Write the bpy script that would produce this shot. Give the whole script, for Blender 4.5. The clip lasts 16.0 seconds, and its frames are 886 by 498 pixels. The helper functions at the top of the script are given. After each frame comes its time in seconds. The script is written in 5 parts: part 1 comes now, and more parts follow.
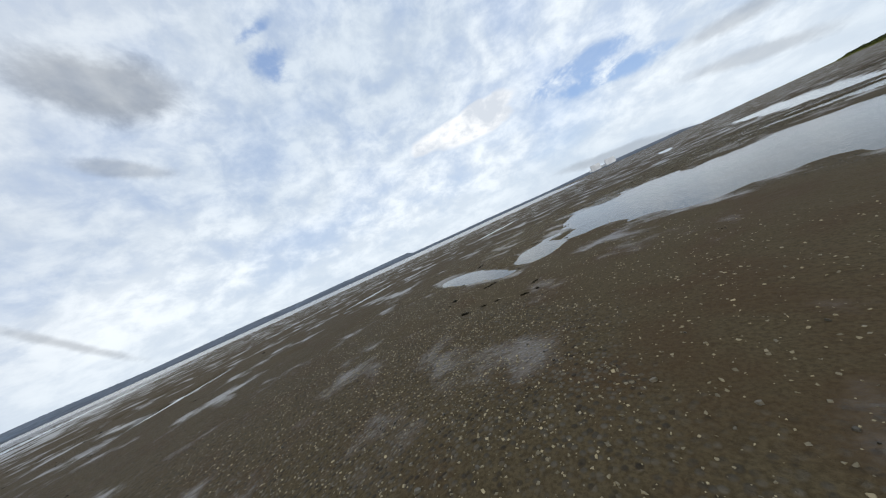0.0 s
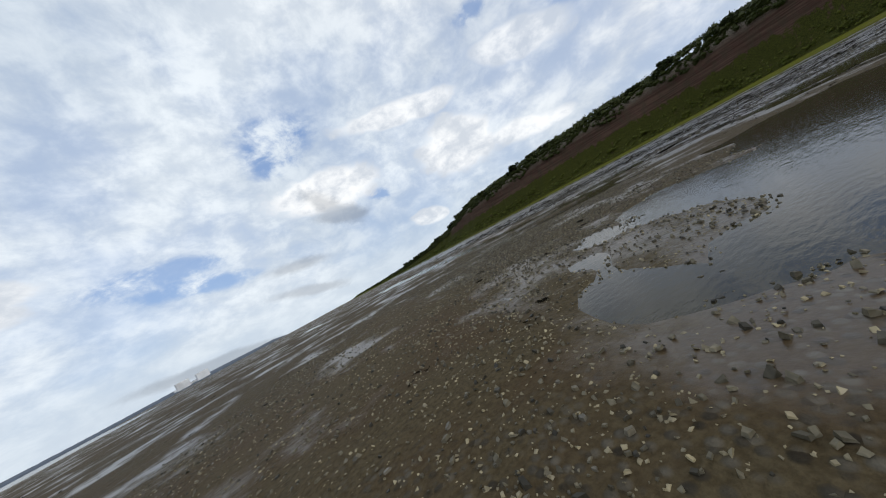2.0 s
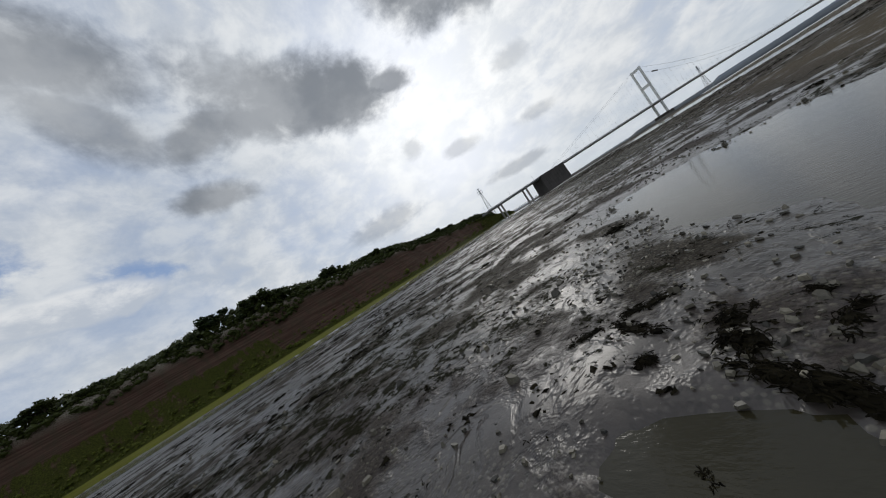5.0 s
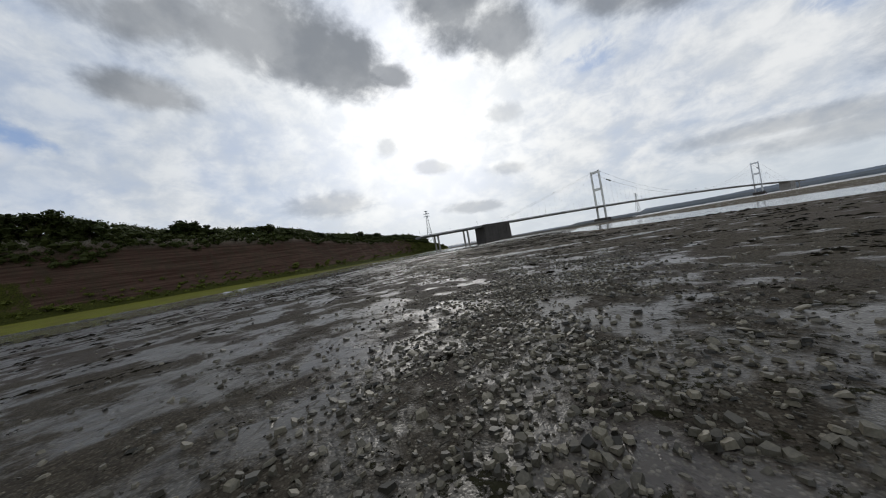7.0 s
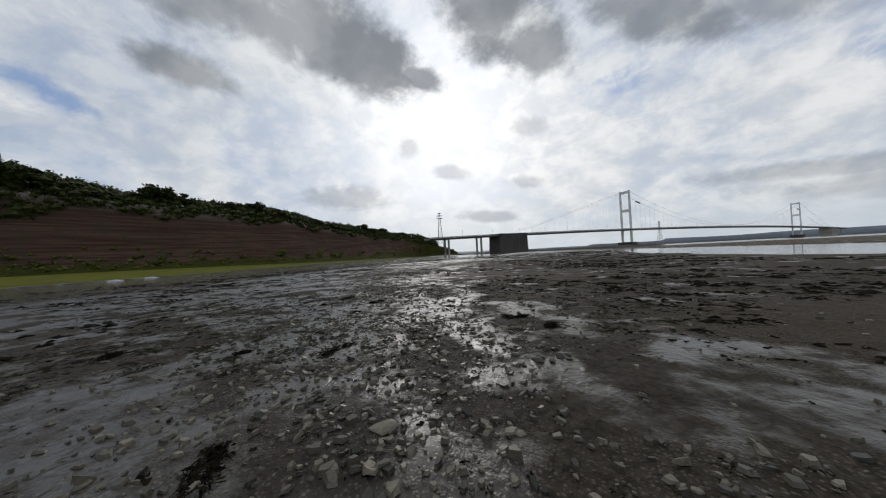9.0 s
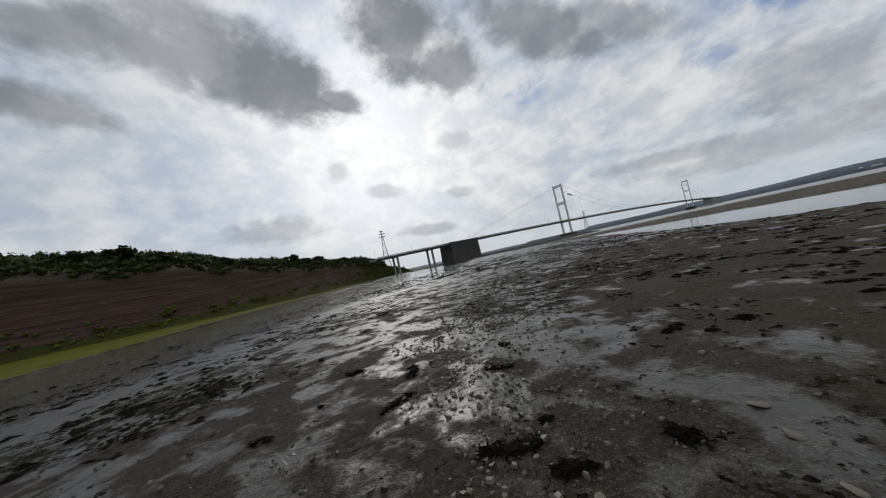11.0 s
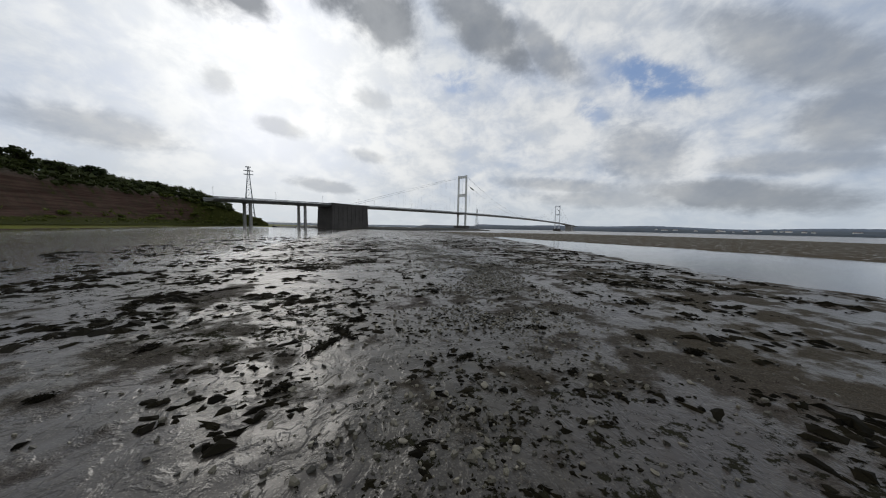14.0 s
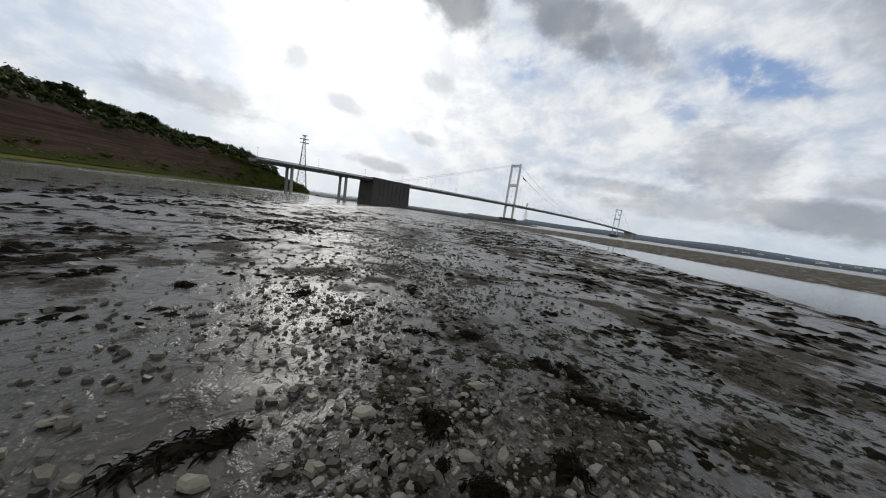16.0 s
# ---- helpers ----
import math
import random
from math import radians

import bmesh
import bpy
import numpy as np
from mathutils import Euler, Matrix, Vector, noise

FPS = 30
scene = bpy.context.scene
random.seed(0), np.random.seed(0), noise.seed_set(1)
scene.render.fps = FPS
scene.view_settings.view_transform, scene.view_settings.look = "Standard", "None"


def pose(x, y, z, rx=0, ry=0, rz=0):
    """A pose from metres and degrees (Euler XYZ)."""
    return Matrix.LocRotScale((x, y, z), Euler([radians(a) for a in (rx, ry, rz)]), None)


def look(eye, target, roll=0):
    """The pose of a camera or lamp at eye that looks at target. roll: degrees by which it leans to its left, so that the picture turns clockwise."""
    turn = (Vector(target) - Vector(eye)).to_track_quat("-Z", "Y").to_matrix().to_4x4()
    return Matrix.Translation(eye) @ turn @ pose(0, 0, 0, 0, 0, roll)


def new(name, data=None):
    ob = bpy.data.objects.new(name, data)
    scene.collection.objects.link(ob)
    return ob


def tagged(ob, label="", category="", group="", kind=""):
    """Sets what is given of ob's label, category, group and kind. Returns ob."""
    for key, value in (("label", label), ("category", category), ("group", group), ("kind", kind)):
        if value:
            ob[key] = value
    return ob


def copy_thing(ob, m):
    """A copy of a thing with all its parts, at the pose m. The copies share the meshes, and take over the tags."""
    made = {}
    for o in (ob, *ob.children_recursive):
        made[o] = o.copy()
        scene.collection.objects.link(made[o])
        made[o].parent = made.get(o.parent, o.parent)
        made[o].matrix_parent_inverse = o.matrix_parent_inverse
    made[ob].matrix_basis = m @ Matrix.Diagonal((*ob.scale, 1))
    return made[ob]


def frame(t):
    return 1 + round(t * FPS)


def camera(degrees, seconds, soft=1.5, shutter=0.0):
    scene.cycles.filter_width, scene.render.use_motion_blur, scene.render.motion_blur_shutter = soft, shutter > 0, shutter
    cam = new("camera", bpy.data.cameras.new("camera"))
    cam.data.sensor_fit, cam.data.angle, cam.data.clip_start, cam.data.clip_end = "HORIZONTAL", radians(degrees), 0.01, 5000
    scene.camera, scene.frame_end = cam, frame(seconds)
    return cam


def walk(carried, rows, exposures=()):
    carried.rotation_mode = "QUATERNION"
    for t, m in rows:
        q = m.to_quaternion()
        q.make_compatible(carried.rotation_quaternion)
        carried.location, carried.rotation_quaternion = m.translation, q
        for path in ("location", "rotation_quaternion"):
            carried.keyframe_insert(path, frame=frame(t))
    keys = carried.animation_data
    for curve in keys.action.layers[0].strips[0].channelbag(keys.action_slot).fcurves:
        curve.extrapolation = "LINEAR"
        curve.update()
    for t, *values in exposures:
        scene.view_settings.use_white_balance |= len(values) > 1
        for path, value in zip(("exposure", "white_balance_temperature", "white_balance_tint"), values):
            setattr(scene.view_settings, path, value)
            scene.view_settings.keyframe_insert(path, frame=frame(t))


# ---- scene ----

# time, x, y, height, heading (to the left of +y), pitch, bank
PATH = [
    (0, 3.05, -215.18, 1.51, 233.5, -1.4, -24.6),
    (0.5, 7.60, -217.94, 1.39, 218.4, -2.5, -24.4),
    (1, 10.80, -221.65, 0.84, 198.6, 0.4, -25.3),
    (1.5, 12.64, -225.96, 0.86, 176.8, 0.2, -26.8),
    (2, 12.77, -228.68, 0.88, 157.2, 0.4, -28.1),
    (2.5, 10.32, -233.22, 1.10, 138.2, 2.5, -33.5),
    (3, 7.02, -237.98, 1.16, 115.4, 3.5, -34.3),
    (3.5, 2.79, -240.30, 1.26, 93.1, 3.2, -35.5),
    (4, -1.62, -241.97, 1.55, 68.8, 2.6, -36.6),
    (4.5, -5.79, -241.96, 1.70, 49.5, 2.5, -34.7),
    (5, -9.69, -238.98, 1.86, 38.6, 1.4, -32.4),
    (7.5, -15.60, -178.64, 2.52, 26.0, -0.2, -5.2),
    (8, -19.57, -168.41, 2.43, 27.2, 0.5, -2.3),
    (10.5, -51.94, -130.55, 3.52, 24.6, 2.3, -7.3),
    (11, -56.22, -118.48, 4.23, 16.3, 2.6, -12.4),
    (11.5, -59.59, -107.10, 4.76, 10.0, 2.2, -12.8),
    (12, -61.31, -96.80, 5.26, 5.5, 1.5, -12.2),
    (12.5, -61.80, -85.90, 5.57, -2.1, -0.7, -13.1),
    (13, -60.94, -75.59, 5.49, -9.5, -1.6, -13.2),
    (13.5, -57.86, -66.49, 5.18, -3.6, -2.2, -3.3),
    (14, -54.93, -57.87, 4.69, -4.1, -4.3, 1.2),
    (14.5, -53.12, -49.79, 4.17, -5.5, -6.6, 1.9),
    (15, -51.11, -41.68, 3.70, -5.4, -7.2, 1.8),
    (15.5, -49.05, -33.91, 3.37, -2.8, -8.4, 3.8),
    (16, -48.64, -27.64, 3.28, 4.1, -7.3, 8.1),
]


def flown(x, y, z, heading, pitch, bank):
    return pose(x, y, z, 0, 0, heading) @ pose(0, 0, 0, 90 + pitch) @ pose(0, 0, 0, 0, 0, bank)


# the film's own brightening and darkening, in stops, with its cool balance
EXPOSURES = [(0, 0.2, 6400, 9), (2.0, 0.1, 6400, 9), (2.6, 0.2, 6400, 9), (3.2, 0.27, 6400, 9), (3.6, 0.25, 6400, 9), (4.1, -0.15, 6400, 9), (4.6, -0.3, 6400, 9), (7.5, -0.15, 6500, 9), (11, -0.35, 6500, 9), (14.8, -0.2, 6500, 9), (16, -0.06, 6500, 9)]
cam = camera(113.7, 16.0, soft=1.1)
walk(cam, [(t, flown(*row)) for t, *row in PATH], EXPOSURES)

# ---- light ----
SUN_AZ, SUN_EL = 27.0, 26.5  # degrees to the left of +y, and above the horizon


def heading_vector(az, el=0.0):
    a, e = radians(az), radians(el)
    return Vector((-math.sin(a) * math.cos(e), math.cos(a) * math.cos(e), math.sin(e)))


sun_data = bpy.data.lights.new("sun", "SUN")
sun_data.energy, sun_data.angle, sun_data.color = 0.55, radians(18), (1.0, 0.95, 0.88)
sun = new("sun", sun_data)
sun.matrix_world = look(heading_vector(SUN_AZ, SUN_EL) * 100, (0, 0, 0))


class Nodes:
    """Short hand for building a node tree."""

    def __init__(self, tree):
        self.tree = tree
        tree.nodes.clear()

    def add(self, kind, operation="", data_type="", blend_type="", interpolation_type=""):
        node = self.tree.nodes.new(kind)
        if data_type:
            node.data_type = data_type
        if operation:
            node.operation = operation
        if blend_type:
            node.blend_type = blend_type
        if interpolation_type:
            node.interpolation_type = interpolation_type
        return node

    def put(self, socket, value):
        if isinstance(value, bpy.types.NodeSocket):
            self.tree.links.new(value, socket)
        elif isinstance(value, (tuple, list)) and socket.type == "RGBA" and len(value) == 3:
            socket.default_value = (*value, 1)
        else:
            socket.default_value = value

    def math(self, op, a, b=0.0, c=0.0, clamp=False):
        node = self.add("ShaderNodeMath", operation=op)
        node.use_clamp = clamp
        for socket, value in zip(node.inputs, (a, b, c)):
            self.put(socket, value)
        return node.outputs[0]

    def noise(self, vector, scale, detail=4.0, rough=0.55, distortion=0.0):
        node = self.add("ShaderNodeTexNoise")
        self.put(node.inputs["Vector"], vector)
        node.inputs["Scale"].default_value, node.inputs["Detail"].default_value = scale, detail
        node.inputs["Roughness"].default_value, node.inputs["Distortion"].default_value = rough, distortion
        return node.outputs["Fac"]

    def step(self, value, low, high, out_low=0.0, out_high=1.0):
        node = self.add("ShaderNodeMapRange", interpolation_type="SMOOTHSTEP")
        for socket, v in zip(node.inputs, (value, low, high, out_low, out_high)):
            self.put(socket, v)
        return node.outputs[0]

    def mix(self, fac, a, b, blend="MIX"):
        node = self.add("ShaderNodeMix", data_type="RGBA", blend_type=blend)
        self.put(node.inputs[0], fac)
        self.put(node.inputs[6], a)
        self.put(node.inputs[7], b)
        return node.outputs[2]

    def combine(self, x, y, z):
        node = self.add("ShaderNodeCombineXYZ")
        for socket, value in zip(node.inputs, (x, y, z)):
            self.put(socket, value)
        return node.outputs[0]

    def scaled(self, vector, factors):
        node = self.add("ShaderNodeVectorMath", operation="MULTIPLY")
        self.put(node.inputs[0], vector)
        self.put(node.inputs[1], factors)
        return node.outputs[0]


# The sky: blue air above broken cloud, brightest round the veiled sun.
# heading, elevation, half width, half height in degrees, tilt, weight
DARK_CLOUDS = [
    (53, 36.3, 15.0, 5.8, 1, 1), (40, 33.1, 10.2, 5.2, 10, 1), (31, 31.9, 5.0, 1.8, 12, 0.9), (65, 36.4, 8.8, 3.2, -13, 0.95), (68, 27.4, 6.6, 2.3, 2, 1), (16, 39.5, 10.0, 6.0, 26, 1),
    (8, 33.7, 8.0, 5.4, 34, 1), (-10, 33.7, 10.9, 3.9, 30, 0.9), (-22, 29.4, 7.6, 2.5, 39, 0.7), (-38, 12.1, 7.4, 4.7, 31, 0.5), (82, 45.7, 15.9, 5.6, 6, 0.95), (52, 38.1, 17.0, 6.8, 24, 1),
    (119, 49.6, 22.1, 6.1, 15, 0.75), (80, 41.1, 14.7, 3.8, 33, 0.8), (-52, 22.0, 12.1, 3.1, 36, 0.6), (-46, 5.7, 8.2, 1.1, 16, 0.55), (33, 20.9, 2.7, 2.0, -6, 0.38), (10, 22.2, 4.6, 2.0, 5, 0.38),
    (24, 15.8, 3.6, 1.3, 6, 0.38), (10, 12.8, 4.0, 1.3, 9, 0.38), (44, 11.3, 7.4, 2.3, 3, 0.45), (18, 7.0, 5.8, 1.2, 5, 0.45), (-33, 5.4, 16.1, 1.9, 2, 0.5), (-46, 5.6, 12.6, 2.2, 7, 0.75),
    (-57, 12.8, 4.5, 3.7, 19, 0.6), (-26, 7.8, 11.3, 1.4, 6, 0.5), (-53, 9.0, 8.3, 1.5, 4, 0.5), (-87, 36.6, 10.4, 4.2, 9, 0.75), (-74, 7.2, 7.3, 0.8, 46, 0.7), (-86, 26.8, 5.1, 1.2, 15, 0.5),
    (-178, 4.9, 8.3, 1.1, 14, 0.55), (173, 17.4, 5.3, 1.9, 51, 0.5), (-163, 0.8, 10.7, 0.9, 8, 0.5), (-177, 9.8, 6.2, 1.2, 5, 0.55), (172, 15.2, 5.1, 1.5, 12, 0.55),
]
BLUE_GAPS = [
    (-111, 36.9, 4.4, 3.3, 32, 0.9), (-110, 41.1, 4.4, 0.8, -14, 0.8), (-165, 12.6, 8.3, 1.6, 13, 0.9), (179, 27.6, 6.4, 3.7, 16, 1), (-161, 15.9, 8.5, 1.5, 2, 0.8), (163, 15.6, 3.3, 1.1, 17, 0.8),
    (178, 30.1, 8.1, 3.5, -3, 1), (-163, 16.2, 2.6, 1.6, 13, 0.8), (114, 25.7, 7.1, 2.4, 21, 0.7), (96, 25.5, 9.3, 4.0, 7, 1), (112, 24.3, 9.0, 2.1, 14, 0.9), (94, 35.6, 5.2, 2.1, 13, 0.8),
    (124, 39.7, 5.1, 1.5, -3, 0.7), (132, 32.2, 3.4, 1.6, -1, 0.8), (82, 20.5, 4.9, 2.0, 12, 0.8), (95, 24.0, 6.1, 2.7, 0, 1), (102, 20.5, 3.7, 3.2, 1, 1), (81, 20.3, 4.9, 1.3, 11, 0.9),
    (97, 36.6, 3.1, 0.9, -6, 0.8), (-39, 22.6, 7.7, 2.6, 27, 1), (-6, 26.7, 5.5, 1.2, -1, 0.8), (-30, 19.0, 3.8, 2.2, 38, 0.6), (-7, 25.0, 3.2, 1.0, 0, 0.6),
]
WHITE_HEAPS = [
    (173, 20.0, 10.8, 3.6, 7, 1), (145, 16.5, 7.3, 4.4, 10, 1), (153, 26.5, 11.0, 1.9, 9, 0.9), (132, 12.4, 8.1, 1.9, 15, 0.9), (-139, 18.2, 11.1, 1.7, -2, 1), (156, 7.2, 3.3, 1.3, 13, 0.9),
    (-141, 16.8, 6.9, 2.2, 4, 1), (128, 24.9, 6.8, 2.3, 18, 0.7), (89, 19.3, 8.3, 2.1, 4, 0.7),
]

world = bpy.data.worlds.new("sky")
scene.world = world
world.use_nodes = True
n = Nodes(world.node_tree)
where = n.add("ShaderNodeTexCoord").outputs["Generated"]
split = n.add("ShaderNodeSeparateXYZ")
n.put(split.inputs[0], where)
dx, dy, dz = split.outputs
height = n.math("MAXIMUM", dz, 0.0)
azimuth = n.math("DEGREES", n.math("ARCTAN2", n.math("MULTIPLY", dx, -1.0), dy))
elevation = n.math("DEGREES", n.math("ARCSINE", dz))
layer = n.combine(dx, dy, n.math("MULTIPLY", n.math("POWER", height, 0.85), 1.45))
billow = n.noise(layer, 3.6, 9.0, 0.56, 0.1)
wisps = n.noise(layer, 11.0, 8.0, 0.6, 0.2)
large = n.noise(layer, 1.6, 3.0, 0.5)
ragged = n.math("MULTIPLY_ADD", billow, 2.2, n.math("MULTIPLY", wisps, 1.5))


around = {False: n.combine(azimuth, elevation, 0.0), True: n.combine(n.math("WRAP", azimuth, 360.0, 0.0), elevation, 0.0)}


def patches(rows, soft_from, soft_to, torn=1.0):
    """The union of ragged ovals in the sky."""
    edge = n.math("MULTIPLY", n.math("SUBTRACT", ragged, 1.85), torn)
    total = None
    for az, el, wide, high, tilt, weight in rows:
        behind = abs(az) > 90
        oval = n.add("ShaderNodeMapping")
        oval.vector_type = "TEXTURE"
        n.put(oval.inputs[0], around[behind])
        oval.inputs[1].default_value = (az + 360 if behind and az < 0 else az, el, 0)
        oval.inputs[2].default_value = (0, 0, radians(tilt))
        oval.inputs[3].default_value = (wide, high, 1)
        reach = n.add("ShaderNodeVectorMath", operation="LENGTH")
        n.put(reach.inputs[0], oval.outputs[0])
        m = n.step(n.math("ADD", reach.outputs["Value"], edge), soft_to, soft_from, 0.0, weight)
        total = m if total is None else n.math("MAXIMUM", total, m)
    return total


to_sun = n.add("ShaderNodeVectorMath", operation="DOT_PRODUCT")
n.put(to_sun.inputs[0], where)
to_sun.inputs[1].default_value = heading_vector(SUN_AZ, SUN_EL)
facing = n.math("MAXIMUM", to_sun.outputs["Value"], 0.0)
halo = n.math("POWER", facing, 9.0)
core = n.math("POWER", facing, 26.0)

air = n.add("ShaderNodeTexSky")
air.sky_type, air.sun_disc = "NISHITA", False
air.sun_elevation, air.sun_rotation = radians(SUN_EL), radians(-SUN_AZ)
blue = n.scaled(air.outputs[0], (0.085, 0.085, 0.085))
blue = n.mix(0.6, blue, (0.24, 0.40, 0.76))
thick = n.step(n.math("MULTIPLY_ADD", wisps, 0.35, n.math("MULTIPLY", billow, 0.75)), 0.38, 0.66)
cloud = n.mix(n.step(large, 0.35, 0.65), (0.70, 0.74, 0.79), (0.92, 0.93, 0.94))
cloud = n.mix(n.step(wisps, 0.36, 0.68), n.mix(0.5, cloud, (0.45, 0.51, 0.60)), cloud)
cloud = n.mix(n.step(to_sun.outputs["Value"], 0.3, -0.4), cloud, n.mix(1.0, cloud, (0.93, 0.97, 1.0), "MULTIPLY"))
veil = n.math("MULTIPLY_ADD", thick, 0.42, 0.56)
sky = n.mix(veil, blue, cloud)
sky = n.mix(n.math("MULTIPLY", patches(BLUE_GAPS, 0.35, 1.15), 0.85), sky, n.mix(n.step(wisps, 0.45, 0.7), blue, cloud))
sky = n.mix(patches(WHITE_HEAPS, 0.78, 1.16), sky, n.mix(n.step(n.math("MULTIPLY_ADD", wisps, 0.55, n.math("MULTIPLY", billow, 0.45)), 0.40, 0.56), (0.62, 0.66, 0.72), (0.97, 0.97, 0.97)))
low = n.step(elevation, 9.0, 0.0)
sky = n.mix(n.math("MULTIPLY", low, 0.55), sky, (0.66, 0.73, 0.80))
glow = n.add("ShaderNodeMix", data_type="RGBA", blend_type="ADD")
glow.inputs[0].default_value = 1.0
n.put(glow.inputs[6], sky)
n.put(glow.inputs[7], n.mix(core, n.mix(halo, (0, 0, 0), (0.24, 0.235, 0.22)), (0.50, 0.485, 0.46)))
dark = patches(DARK_CLOUDS, 0.5, 1.25, 0.85)
shade = n.mix(n.step(billow, 0.38, 0.66), (0.24, 0.26, 0.29), (0.42, 0.44, 0.47))
sky = n.mix(n.math("MULTIPLY", dark, 0.93), glow.outputs[2], shade)
background = n.add("ShaderNodeBackground")
n.put(background.inputs[0], sky)
background.inputs[1].default_value = 1.0
n.put(n.add("ShaderNodeOutputWorld").inputs[0], background.outputs[0])

# ---- materials ----
def material(name):
    mat = bpy.data.materials.new(name)
    mat.use_nodes = True
    nodes = Nodes(mat.node_tree)
    shader = nodes.add("ShaderNodeBsdfPrincipled")
    out = nodes.add("ShaderNodeOutputMaterial")
    nodes.put(out.inputs[0], shader.outputs[0])
    return mat, nodes, shader


def bumped(nodes, shader, value, strength, distance):
    node = nodes.add("ShaderNodeBump")
    node.inputs["Strength"].default_value, node.inputs["Distance"].default_value = strength, distance
    nodes.put(node.inputs["Height"], value)
    nodes.put(shader.inputs["Normal"], node.outputs[0])


def place(nodes):
    return nodes.add("ShaderNodeNewGeometry").outputs["Position"]


def attribute(nodes, name):
    node = nodes.add("ShaderNodeAttribute")
    node.attribute_name = name
    return node.outputs["Fac"]


def plain(name, colour, rough, grain=6.0, vary=0.25, bump=0.3, distance=0.01, metal=0.0, each=0.0, gloss=0.4):
    """A surface with grain and stains at two scales; each: how much pieces differ from one another."""
    mat, nodes, shader = material(name)
    p = nodes.add("ShaderNodeTexCoord").outputs["Object"]
    fine, broad = nodes.noise(p, grain, 5.0, 0.6), nodes.noise(p, grain * 0.13, 3.0)
    dark = tuple(c * (1 - vary) for c in colour)
    light = tuple(min(1.0, c * (1 + vary)) for c in colour)
    tone = nodes.mix(nodes.step(fine, 0.3, 0.7), dark, light)
    tone = nodes.mix(nodes.math("MULTIPLY", nodes.step(broad, 0.42, 0.66), 0.45), tone, tuple(c * 0.55 for c in colour))
    if each:
        chance = nodes.add("ShaderNodeNewGeometry").outputs["Random Per Island"]
        tone = nodes.mix(1.0, tone, nodes.mix(chance, (1 - each,) * 3, (1 + each, 1 + each * 0.95, 1 + each * 0.85)), "MULTIPLY")
    nodes.put(shader.inputs["Base Color"], tone)
    nodes.put(shader.inputs["Roughness"], nodes.step(fine, 0.2, 0.8, rough * 0.8, min(1.0, rough * 1.15)))
    shader.inputs["Metallic"].default_value = metal
    shader.inputs["Specular IOR Level"].default_value = gloss
    if bump:
        bumped(nodes, shader, fine, bump, distance)
    return mat


